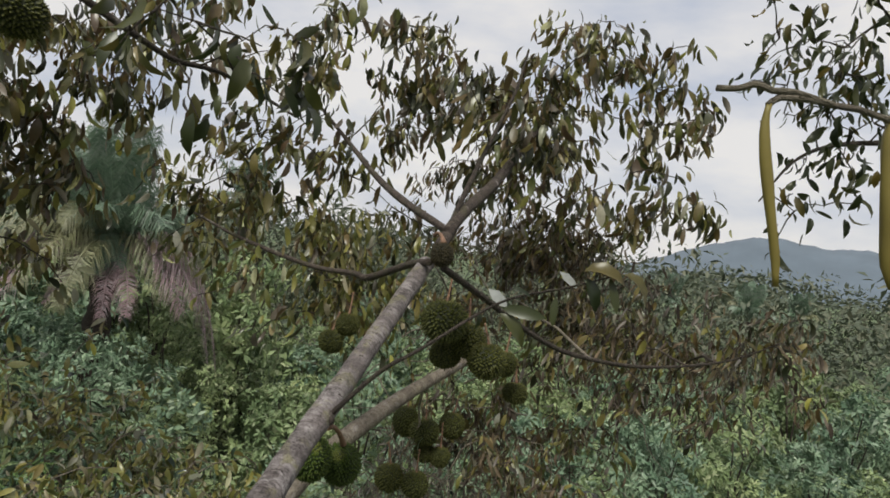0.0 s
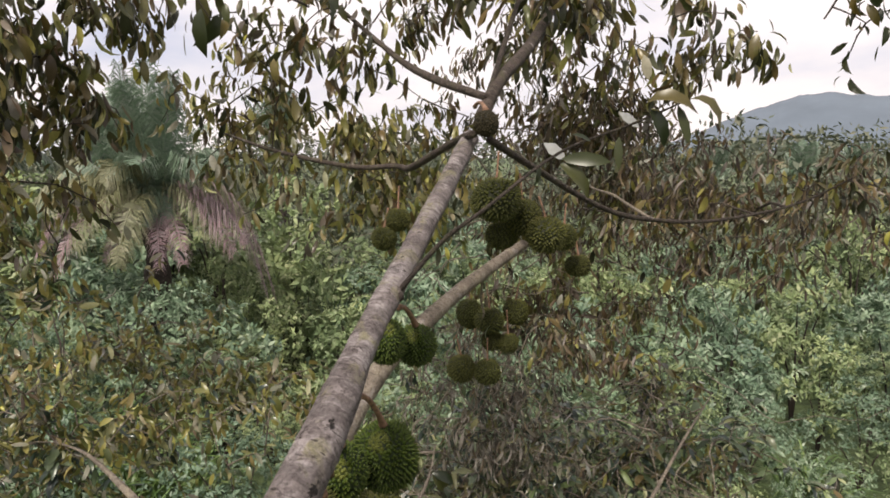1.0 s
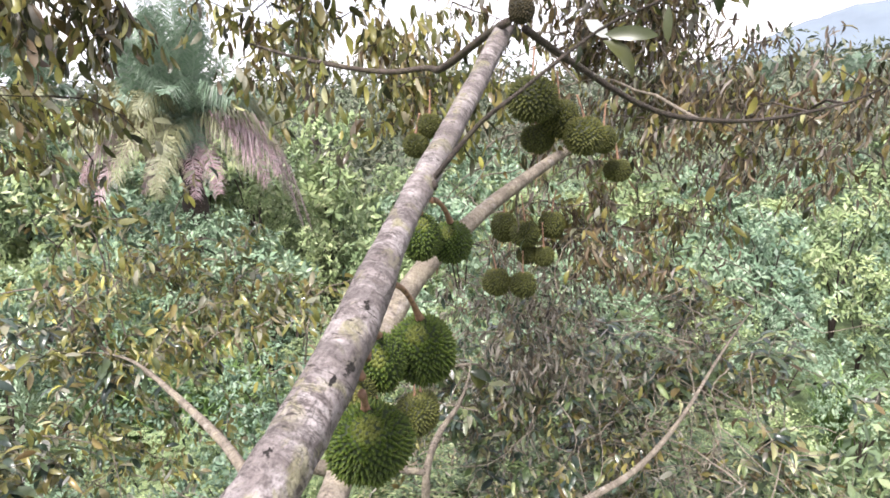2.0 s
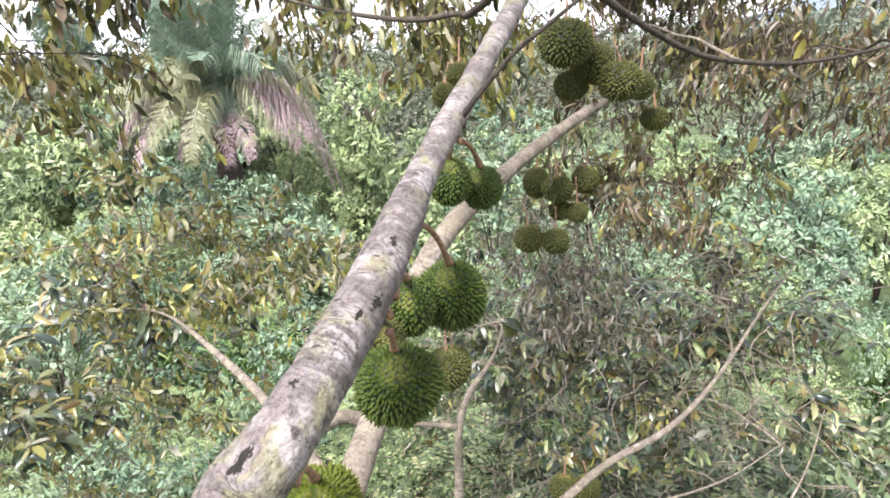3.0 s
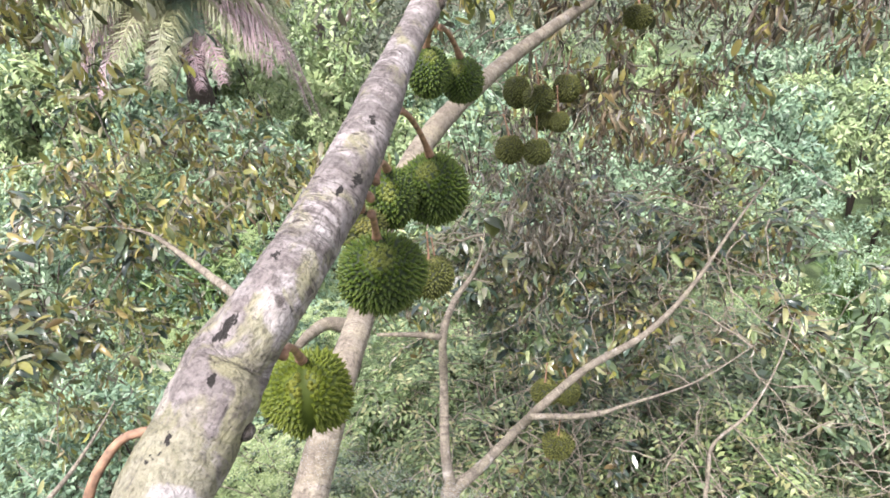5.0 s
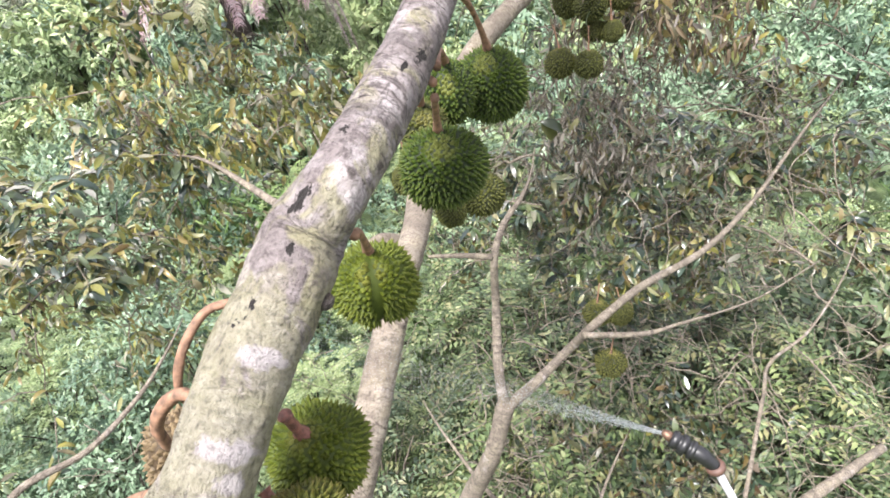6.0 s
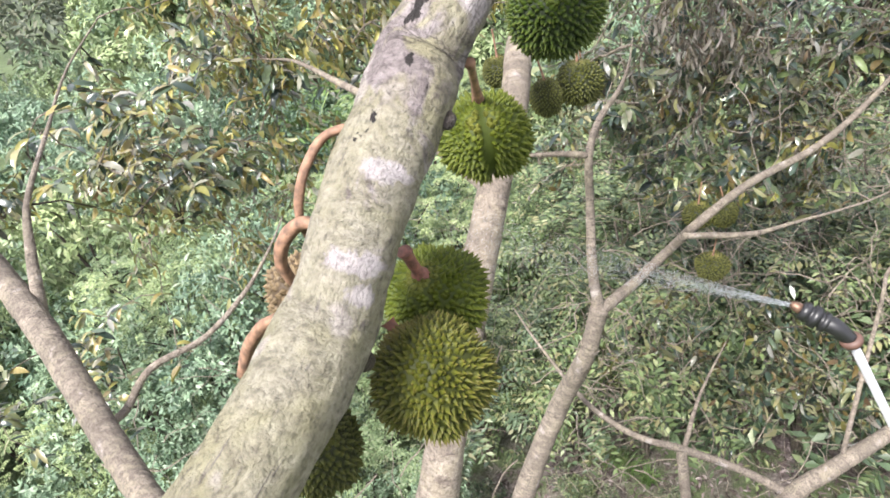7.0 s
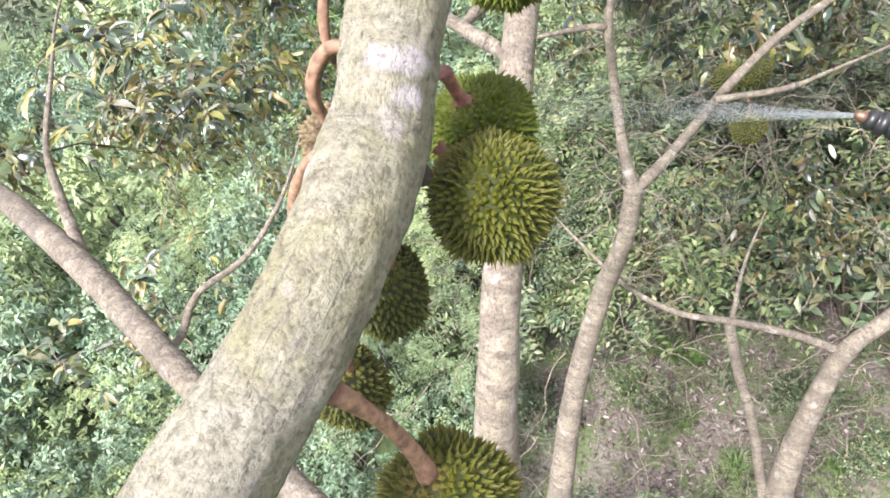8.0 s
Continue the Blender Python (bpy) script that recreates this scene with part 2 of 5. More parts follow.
def ground_material():
    m, nt, out = material("leaf_litter_soil")
    co = nt.nodes.new("ShaderNodeTexCoord")
    v = co.outputs["Object"]
    big, mid, fine = noise_of(nt, v, 0.35, 5), noise_of(nt, v, 3.0, 6), noise_of(nt, v, 26, 6, 0.7)
    col = ramp(nt, [(0.3, (0.042, 0.031, 0.030)), (0.5, (0.118, 0.091, 0.090)), (0.72, (0.25, 0.21, 0.21))], fine)
    green = ramp(nt, [(0.3, (0.03, 0.05, 0.015)), (0.7, (0.09, 0.13, 0.04))], fine)
    col = blend(nt, ramp(nt, [(0.45, (0, 0, 0)), (0.6, (0.8, 0.8, 0.8))], mid), col, green)
    col = blend(nt, ramp(nt, [(0.4, (0, 0, 0)), (0.7, (0.6, 0.6, 0.6))], big), col, green)
    # bare litter under the trees only, low green cover everywhere else
    shift = nt.nodes.new("ShaderNodeMapping")
    shift.inputs["Location"].default_value, shift.inputs["Scale"].default_value = (-0.8 / 3.2, -3.9 / 2.8, 0), (1 / 3.2, 1 / 2.8, 0)
    nt.links.new(v, shift.inputs["Vector"])
    away = nt.nodes.new("ShaderNodeVectorMath")
    away.operation = "LENGTH"
    nt.links.new(shift.outputs["Vector"], away.inputs[0])
    cover = ramp(nt, [(0.25, (0.030, 0.050, 0.020)), (0.5, (0.070, 0.105, 0.038)), (0.75, (0.130, 0.170, 0.072))], mid)
    cover = blend(nt, 0.7, cover, ramp(nt, [(0.3, (0.45, 0.45, 0.45)), (0.7, (1.3, 1.3, 1.3))], fine), "MULTIPLY")
    col = blend(nt, ramp(nt, [(0.45, (0, 0, 0)), (0.62, (0.92, 0.92, 0.92))], half_of(nt, away.outputs["Value"])), col, cover)
    b = add(nt, "BsdfPrincipled", Roughness=0.9)
    nt.links.new(col, b.inputs["Base Color"])
    nt.links.new(bump_of(nt, fine, 0.9, 0.03), b.inputs["Normal"])
    nt.links.new(b.outputs["BSDF"], out.inputs["Surface"])
    return m


STEM_TONES = ((0.300, 0.274, 0.278), (0.160, 0.137, 0.136), (0.040, 0.032, 0.031), (0.200, 0.188, 0.108))
BARK = bark("pale_banded_bark", (0.300, 0.266, 0.220), (0.176, 0.148, 0.122), (0.081, 0.064, 0.055), (0.262, 0.228, 0.172), calm=0.6, bands=0.7)
BARK_FAR = bark("grey_brown_bark", (0.258, 0.223, 0.182), (0.146, 0.124, 0.102), (0.068, 0.055, 0.047), (0.212, 0.186, 0.140), 0.8, calm=0.6, bands=0.7)
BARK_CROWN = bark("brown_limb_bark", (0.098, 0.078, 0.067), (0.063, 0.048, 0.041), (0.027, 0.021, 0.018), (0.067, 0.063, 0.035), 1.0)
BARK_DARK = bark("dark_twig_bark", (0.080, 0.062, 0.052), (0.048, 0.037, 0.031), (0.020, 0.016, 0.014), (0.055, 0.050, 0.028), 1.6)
LEAF = leaf("durian_leaf", [(0.0, (0.018, 0.021, 0.012)), (0.3, (0.062, 0.066, 0.026)), (0.52, (0.112, 0.102, 0.034)), (0.68, (0.125, 0.088, 0.036)), (0.86, (0.085, 0.055, 0.034)), (0.97, (0.190, 0.178, 0.165)), (1.0, (0.240, 0.225, 0.055))], 0.34, 0.26)
# darkened tints: the silhouette look of overhead leaves is put into the colour
LEAF_ONE = leaf("durian_leaf_single", [(0.0, (0.015, 0.023, 0.009)), (0.4, (0.035, 0.045, 0.013)), (0.75, (0.060, 0.064, 0.018)), (0.93, (0.088, 0.074, 0.023)), (1.0, (0.142, 0.099, 0.019))], 0.36, 0.32, island=False)
# near-white stop: leaf highlights painted in as scattered pale leaves
LEAF_YELLOW = leaf("yellowing_durian_leaf", [(0.0, (0.063, 0.079, 0.027)), (0.3, (0.153, 0.158, 0.049)), (0.55, (0.277, 0.256, 0.080)), (0.75, (0.240, 0.184, 0.080)), (0.9, (0.338, 0.341, 0.302)), (1.0, (0.396, 0.386, 0.089))], 0.34, 0.32, gloss=0.6)
LEAF_DARK = leaf("glossy_dark_leaf", [(0.0, (0.013, 0.026, 0.020)), (0.4, (0.038, 0.065, 0.044)), (0.65, (0.100, 0.130, 0.072)), (0.85, (0.228, 0.210, 0.097)), (1.0, (0.228, 0.230, 0.230))], 0.30, 0.2, gloss=0.7)
LEAF_DRY = leaf("withered_leaf", [(0.0, (0.049, 0.039, 0.036)), (0.3, (0.115, 0.087, 0.071)), (0.55, (0.186, 0.137, 0.094)), (0.8, (0.144, 0.125, 0.073)), (1.0, (0.266, 0.234, 0.244))], 0.6, 0.25, gloss=0.3)
ROLLED = leaf("rolled_withered_leaf", [(0.0, (0.150, 0.122, 0.026)), (1.0, (0.205, 0.165, 0.045))], 0.5, 0.2)
# withered grey, painted paler for the spray mist around these leaves
LEAF_GREY = leaf("withered_grey_leaf", [(0.0, (0.075, 0.067, 0.055)), (0.35, (0.148, 0.133, 0.114)), (0.7, (0.226, 0.203, 0.183)), (1.0, (0.336, 0.307, 0.293))], 0.55, 0.2, gloss=0.35)
# shrub and scrub tints are paler and bluer: mist and sky sheen mixed in
LEAF_SHRUB = leaf("shrub_leaf", [(0.0, (0.132, 0.183, 0.095)), (0.4, (0.208, 0.268, 0.141)), (0.75, (0.273, 0.332, 0.187)), (1.0, (0.371, 0.396, 0.274))], 0.45, 0.26, plants=True, gloss=0.22)
LEAF_SHRUB_COOL = leaf("blue_green_shrub_leaf", [(0.0, (0.112, 0.174, 0.122)), (0.4, (0.171, 0.246, 0.178)), (0.75, (0.228, 0.306, 0.231)), (1.0, (0.323, 0.373, 0.326))], 0.45, 0.24, plants=True, gloss=0.22)
LEAF_SCRUB = leaf("far_scrub_leaf", [(0.0, (0.132, 0.183, 0.095)), (0.4, (0.208, 0.268, 0.141)), (0.75, (0.273, 0.332, 0.187)), (1.0, (0.371, 0.396, 0.274))], 0.45, 0.26, broad=True, gloss=0.22)
LEAF_SCRUB_COOL = leaf("far_blue_green_scrub_leaf", [(0.0, (0.112, 0.174, 0.122)), (0.4, (0.171, 0.246, 0.178)), (0.75, (0.228, 0.306, 0.231)), (1.0, (0.323, 0.373, 0.326))], 0.45, 0.24, broad=True, gloss=0.22)
# duller than the shrub leaves, with undergrowth shadow painted into the darker tints
LEAF_UNDER = leaf("undergrowth_leaf", [(0.0, (0.021, 0.036, 0.014)), (0.4, (0.080, 0.120, 0.052)), (0.75, (0.176, 0.230, 0.106)), (0.9, (0.204, 0.186, 0.099)), (1.0, (0.326, 0.366, 0.219))], 0.42, 0.24, plants=True, gloss=0.6)
LEAF_UNDER_COOL = leaf("grey_green_undergrowth_leaf", [(0.0, (0.020, 0.036, 0.020)), (0.4, (0.081, 0.123, 0.069)), (0.75, (0.182, 0.238, 0.142)), (0.9, (0.224, 0.208, 0.126)), (1.0, (0.342, 0.376, 0.265))], 0.42, 0.24, plants=True, gloss=0.6)
LEAF_PALE = leaf("pale_leaf_underside_sheen", [(0.0, (0.298, 0.313, 0.322)), (1.0, (0.369, 0.381, 0.406))], 0.5, 0.3)
LEAF_FAR = leaf("far_canopy_leaf", [(0.0, (0.046, 0.061, 0.045)), (0.5, (0.084, 0.103, 0.073)), (1.0, (0.146, 0.148, 0.108))], 0.7, 0.2)
FROND = leaf("palm_frond_green", [(0.0, (0.093, 0.148, 0.105)), (0.5, (0.170, 0.250, 0.182)), (1.0, (0.252, 0.275, 0.266))], 0.42, 0.25)
FROND_OLIVE = leaf("palm_frond_olive", [(0.0, (0.134, 0.144, 0.076)), (0.5, (0.208, 0.210, 0.126)), (1.0, (0.274, 0.269, 0.189))], 0.5, 0.25)
FROND_DRY = leaf("palm_frond_withered", [(0.0, (0.212, 0.138, 0.161)), (0.5, (0.336, 0.224, 0.263)), (1.0, (0.383, 0.331, 0.372))], 0.6, 0.2)
GRASS = leaf("tall_grass_blade", [(0.0, (0.061, 0.120, 0.035)), (0.6, (0.122, 0.204, 0.063)), (1.0, (0.223, 0.289, 0.119))], 0.45, 0.3)
LITTER = leaf("fallen_leaf", [(0.0, (0.040, 0.027, 0.027)), (0.45, (0.105, 0.076, 0.075)), (0.75, (0.165, 0.128, 0.130)), (1.0, (0.36, 0.31, 0.32))], 0.7, 0.1)
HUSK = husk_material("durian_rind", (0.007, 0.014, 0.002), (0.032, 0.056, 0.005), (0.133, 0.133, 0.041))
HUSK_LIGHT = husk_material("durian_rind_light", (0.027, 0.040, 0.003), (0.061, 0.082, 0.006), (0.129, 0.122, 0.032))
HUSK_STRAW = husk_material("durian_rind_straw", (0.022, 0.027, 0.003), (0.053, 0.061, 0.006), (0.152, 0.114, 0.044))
# duller olive rind, with the shaded and backlit look of these fruits painted in
HUSK_DULL_SHADED = husk_material("durian_rind_dull_shaded", (0.012, 0.015, 0.004), (0.047, 0.053, 0.010), (0.126, 0.112, 0.040))
# brown rind of the fork fruit, its backlit darkness put into the colour
HUSK_DARK_BACKLIT = husk_material("durian_rind_dark_backlit", (0.009, 0.008, 0.004), (0.025, 0.021, 0.009), (0.066, 0.050, 0.028))
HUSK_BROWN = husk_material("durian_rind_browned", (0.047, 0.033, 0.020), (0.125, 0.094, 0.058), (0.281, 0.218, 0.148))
STALK = plain("fruit_stalk_skin", (0.162, 0.089, 0.055), 0.75, vary=0.6, scale=70, relief=0.004)
STALK_RED = plain("short_red_stalk_skin", (0.125, 0.052, 0.035), 0.75, vary=0.6, scale=90, relief=0.005)
SOIL = ground_material()
# blue-grey stands for distance haze, painted straight into the hill colour
HAZED_HILL = plain("hazed_forested_hill", (0.095, 0.118, 0.148), 1.0, vary=0.12, scale=0.004)
BLACK = plain("black_rubber_plastic", (0.0075, 0.0075, 0.0085), 0.42, vary=0.35, scale=60)
BRASS = plain("aged_brass", (0.143, 0.086, 0.060), 0.5, 0.7, scale=90)
STEEL = plain("brushed_pale_tube", (0.38, 0.38, 0.385), 0.3, 0.55, vary=0.12, scale=30)
RUST = plain("brown_collar", (0.070, 0.035, 0.025), 0.6, scale=80)
WATER = plain("spray_droplet", (0.52, 0.55, 0.58), 0.25, vary=0.05)


# ---- plan: limbs as (x, y, z, radius), fruits as (x, y, z, width, height), leaf zones as centre and half sizes ----
TRUNK_TOP = [(-0.701, 0.188, 6.731, 0.0657), (-0.662, 0.278, 6.753, 0.0621), (-0.609, 0.388, 6.795, 0.0616), (-0.58, 0.544, 6.835, 0.0637), (-0.562, 0.6, 6.88, 0.0595), (-0.549, 0.66, 6.924, 0.0606), (-0.532, 0.724, 6.97, 0.0614), (-0.506, 0.796, 7.014, 0.0629), (-0.491, 0.872, 7.061, 0.0636), (-0.453, 0.912, 7.11, 0.0527), (-0.423, 1.043, 7.158, 0.0527), (-0.381, 1.219, 7.233, 0.0508), (-0.345, 1.403, 7.331, 0.0448), (-0.315, 1.582, 7.418, 0.0363), (-0.262, 1.783, 7.525, 0.0349), (-0.164, 2.209, 7.728, 0.0337), (-0.067, 2.603, 7.934, 0.0359)]
LIMB_LOWER = [(-0.993, 0.919, 4.964, 0.088), (-0.852, 1.166, 5.633, 0.0664), (-0.711, 1.777, 6.245, 0.0551), (-0.693, 2.177, 6.37, 0.0525), (-0.727, 2.703, 6.471, 0.0599), (-0.528, 3.078, 6.806, 0.0529), (-0.198, 3.698, 7.031, 0.0447), (0.207, 4.365, 7.211, 0.0365), (0.39, 4.634, 7.281, 0.0307)]
LIMB_STUB = [(-0.855, 2.421, 6.157, 0.036), (-0.914, 2.366, 6.202, 0.029), (-0.965, 2.293, 6.198, 0.024), (-0.982, 2.185, 6.205, 0.017)]
CROWN_MAIN = [(-0.028, 2.468, 7.996, 0.0274), (0.053, 2.678, 8.16, 0.0273), (0.195, 3.092, 8.351, 0.0274), (0.351, 3.61, 8.619, 0.024), (0.558, 4.134, 8.979, 0.0201), (0.801, 4.564, 9.454, 0.0145)]
CROWN_DARK = [(-0.007, 2.49, 8.02, 0.0122), (0.035, 2.678, 8.195, 0.0119), (0.128, 2.994, 8.494, 0.0106), (0.247, 3.213, 8.849, 0.0085), (0.305, 3.427, 9.151, 0.006)]
CROWN_LEFT = [(-0.004, 2.522, 8.077, 0.0157), (-0.23, 2.966, 8.201, 0.0185), (-0.428, 3.363, 8.343, 0.0169), (-0.723, 3.759, 8.613, 0.0118), (-1.046, 4.055, 8.913, 0.0077)]
BRANCH_LEFT = [(-0.053, 2.444, 7.94, 0.0147), (-0.138, 2.66, 7.914, 0.016), (-0.356, 3.046, 7.808, 0.0175), (-0.439, 3.143, 7.815, 0.0139), (-0.706, 3.33, 7.813, 0.0136), (-1.167, 3.562, 7.9, 0.011), (-1.547, 3.798, 8.008, 0.0066)]
BRANCH_RIGHT = [(0.005, 2.543, 7.922, 0.0153), (0.202, 2.841, 7.806, 0.0147), (0.556, 3.135, 7.607, 0.0134), (0.838, 3.291, 7.53, 0.0121), (1.217, 3.46, 7.507, 0.0095), (1.689, 3.598, 7.578, 0.0065), (2.03, 3.639, 7.728, 0.0043)]
TWIG_NEAR = [(-0.246, 1.72, 7.507, 0.0077), (-0.133, 1.746, 7.633, 0.0065), (-0.029, 1.751, 7.711, 0.0053), (0.188, 1.885, 7.862, 0.0042), (0.372, 1.846, 7.935, 0.0034), (0.462, 1.818, 7.974, 0.0026), (0.516, 1.798, 7.999, 0.0018)]
BRANCH_UPPER_LEFT = [(-2.069, 2.001, 8.85, 0.0217), (-1.48, 2.024, 8.728, 0.0166), (-1.249, 2.132, 8.628, 0.0134), (-1.119, 2.336, 8.568, 0.011), (-1.022, 2.643, 8.602, 0.0091), (-0.786, 2.951, 8.522, 0.0056)]
BRANCH_UPPER_RIGHT = [(2.838, 3.241, 8.982, 0.0211), (2.295, 3.211, 8.877, 0.0173), (1.915, 3.191, 8.807, 0.0115), (1.701, 3.176, 8.688, 0.0077), (1.546, 3.161, 8.462, 0.0038)]
LIMB_LEFT = [(-0.759, 1.89, 6.204, 0.0274), (-1, 2.063, 6.314, 0.0241), (-1.255, 2.314, 6.352, 0.0199), (-1.646, 2.688, 6.333, 0.017), (-2.062, 3.02, 6.355, 0.0092), (-2.392, 3.232, 6.319, 0.0041)]
LIMB_LOWLEFT = [(-1.434, 0.627, 5.454, 0.0509), (-2.096, 1.018, 5.609, 0.0572), (-2.448, 1.246, 5.73, 0.0599), (-2.832, 1.486, 5.881, 0.0621), (-3.424, 1.799, 6.07, 0.0586), (-4.252, 2.156, 6.285, 0.0518)]
LIMB_LOWLEFT_UP = [(-2.837, 1.499, 5.801, 0.0351), (-2.946, 1.729, 6.058, 0.0241), (-3.06, 1.94, 6.211, 0.0161), (-3.168, 2.311, 6.387, 0.0105), (-3.351, 2.771, 6.547, 0.0067), (-3.439, 3.271, 6.699, 0.0041)]
LIMB_LOWLEFT_THIN = [(-2.26, 1.12, 5.65, 0.019), (-2.297, 1.255, 5.579, 0.0179), (-2.248, 1.423, 5.654, 0.0158), (-2.088, 1.615, 5.659, 0.0137), (-1.985, 1.856, 5.723, 0.0107), (-1.941, 2.066, 5.802, 0.0064), (-1.911, 2.22, 5.886, 0.0028)]
V_STEM = [(-1.726, 1.766, 1.282, 0.1174), (-1.497, 2.15, 1.915, 0.1046), (-1.23, 2.657, 2.801, 0.0873), (-0.905, 3.005, 3.574, 0.0739), (-0.665, 2.969, 4.162, 0.0602), (-0.555, 3.068, 4.533, 0.0597)]
V_LEFT = [(-0.558, 3.071, 4.507, 0.039), (-0.597, 3.21, 4.744, 0.0339), (-0.609, 3.436, 5.052, 0.029), (-0.589, 3.456, 5.438, 0.0255), (-0.537, 3.702, 5.548, 0.0217), (-0.429, 3.889, 5.641, 0.0148), (-0.374, 4.064, 5.728, 0.0074), (-0.349, 4.248, 5.84, 0.0046)]
V_RIGHT = [(-0.558, 3.071, 4.507, 0.0421), (-0.392, 3.262, 4.528, 0.0364), (-0.151, 3.549, 4.603, 0.0313), (0.052, 3.454, 4.932, 0.0289), (0.341, 3.684, 5.047, 0.0262), (0.751, 3.893, 5.188, 0.0217), (1.12, 4.237, 5.376, 0.015), (1.509, 4.694, 5.653, 0.0105), (1.884, 5.125, 5.891, 0.0048)]
V_OFF = [(-0.048, 3.379, 4.872, 0.0209), (0.34, 3.527, 4.77, 0.0185), (0.583, 3.669, 4.74, 0.0115), (1.143, 3.985, 4.719, 0.0062), (1.666, 4.354, 4.8, 0.004)]
V_TWIG = [(-0.589, 3.452, 5.432, 0.0216), (-0.745, 3.397, 5.484, 0.0178), (-0.991, 3.365, 5.503, 0.0107)]
R_STEM = [(0.106, 2.082, 0.869, 0.1331), (0.249, 2.466, 1.626, 0.1068), (0.494, 2.816, 2.293, 0.0822), (0.731, 3.055, 2.702, 0.0685), (1.027, 3.232, 2.863, 0.0597), (1.642, 3.684, 2.967, 0.0488), (2.426, 4.282, 2.97, 0.036)]
R_CROSS = [(0.735, 3.062, 2.676, 0.034), (0.406, 3.139, 2.817, 0.0319), (-0.02, 3.154, 2.995, 0.0296), (-0.378, 3.154, 3.121, 0.0244), (-0.737, 3.284, 3.3, 0.0194), (-1.114, 3.558, 3.634, 0.0113), (-1.345, 3.782, 3.836, 0.0043)]
R_DROP = [(-0.04, 3.15, 2.988, 0.0407), (-0.003, 2.988, 2.593, 0.0419), (0.073, 2.772, 2.182, 0.0395), (0.119, 2.416, 1.498, 0.041)]
R_UP = [(-0.018, 3.173, 2.998, 0.0215), (0.098, 3.511, 3.209, 0.0132), (0.308, 3.946, 3.371, 0.0057)]
R_THIN = [(1.05, 3.25, 2.85, 0.0186), (1.301, 3.948, 3.784, 0.0153), (1.36, 4.098, 4.032, 0.0137), (1.684, 4.341, 4.156, 0.0109), (1.975, 4.652, 4.413, 0.0072), (2.182, 4.973, 4.711, 0.0044)]
FRUIT_NEAR = [(-0.008, 2.432, 7.976, 0.092, 0.104), (-0.321, 1.925, 7.301, 0.124, 0.153), (-0.238, 2.028, 7.258, 0.127, 0.144), (-0.305, 1.751, 7.017, 0.192, 0.21), (-0.392, 1.6, 7.048, 0.13, 0.173), (-0.443, 1.491, 7.009, 0.123, 0.11), (-0.39, 1.414, 6.933, 0.207, 0.196), (-0.51, 1.159, 6.785, 0.188, 0.181), (-0.542, 0.814, 6.669, 0.184, 0.165), (-0.493, 0.63, 6.678, 0.178, 0.187), (-0.657, 0.531, 6.618, 0.129, 0.172), (-0.725, 0.431, 6.525, 0.118, 0.156), (-0.611, 0.342, 6.347, 0.21, 0.21), (-0.762, 0.772, 6.700, 0.140, 0.165)]
FRUIT_FAR = [(-0.438, 3.179, 7.549, 0.128, 0.123), (-0.506, 3.153, 7.458, 0.128, 0.128), (0.046, 2.952, 7.661, 0.226, 0.214), (0.172, 3.102, 7.565, 0.181, 0.191), (0.276, 3.001, 7.492, 0.189, 0.18), (0.071, 3.11, 7.477, 0.159, 0.143), (0.389, 3.21, 7.455, 0.13, 0.141), (0.48, 3.331, 7.288, 0.137, 0.121), (-0.563, 3.239, 5.988, 0.205, 0.237), (-0.673, 2.748, 6.144, 0.151, 0.198), (-0.552, 2.974, 6.107, 0.225, 0.23), (-0.963, 3.096, 6.152, 0.181, 0.169), (-1.415, 1.92, 8.539, 0.187, 0.156)]
FRUIT_CLUSTER = [(-0.158, 4.172, 6.431, 0.189, 0.205), (0.019, 4.137, 6.421, 0.18, 0.187), (0.162, 4.273, 6.58, 0.152, 0.144), (0.054, 4.314, 6.582, 0.169, 0.138), (-0.103, 4.366, 6.767, 0.184, 0.23), (0.036, 4.265, 6.741, 0.21, 0.187), (0.221, 4.409, 6.768, 0.184, 0.199), (0.133, 3.478, 4.553, 0.215, 0.185), (0.061, 3.88, 4.68, 0.204, 0.204), (0.223, 3.885, 4.682, 0.179, 0.217)]
ATTACH = [(-0.276, 1.812, 7.438), (-0.27, 1.851, 7.425), (-0.333, 1.527, 7.284), (-0.361, 1.35, 7.175), (-0.36, 1.291, 7.161), (-0.352, 1.252, 7.142), (-0.454, 0.968, 7.008), (-0.533, 0.683, 6.84), (-0.54, 0.585, 6.787), (-0.594, 0.514, 6.722), (-0.64, 0.412, 6.707), (-0.633, 0.328, 6.68), (-0.597, 0.78, 7.002)]
NOZZLE = (0.125, 1.322, 6.196)
LANCE_A = (0.243, 1.281, 6.127)
LANCE_B = (0.454, 1.287, 5.662)
JET = (-0.214, 1.419, 6.208)
PALM = (-8.875, 16.507, 7.622)
# first two: pale undersides; last two: bluish sheen painted as leaf colour
PALE_LEAVES = [((0.154, 1.972, 7.894), 0.085), ((0.372, 1.985, 7.981), 0.08), ((-0.855, 2.348, 8.537), 0.10), ((-0.919, 2.346, 8.566), 0.09)]
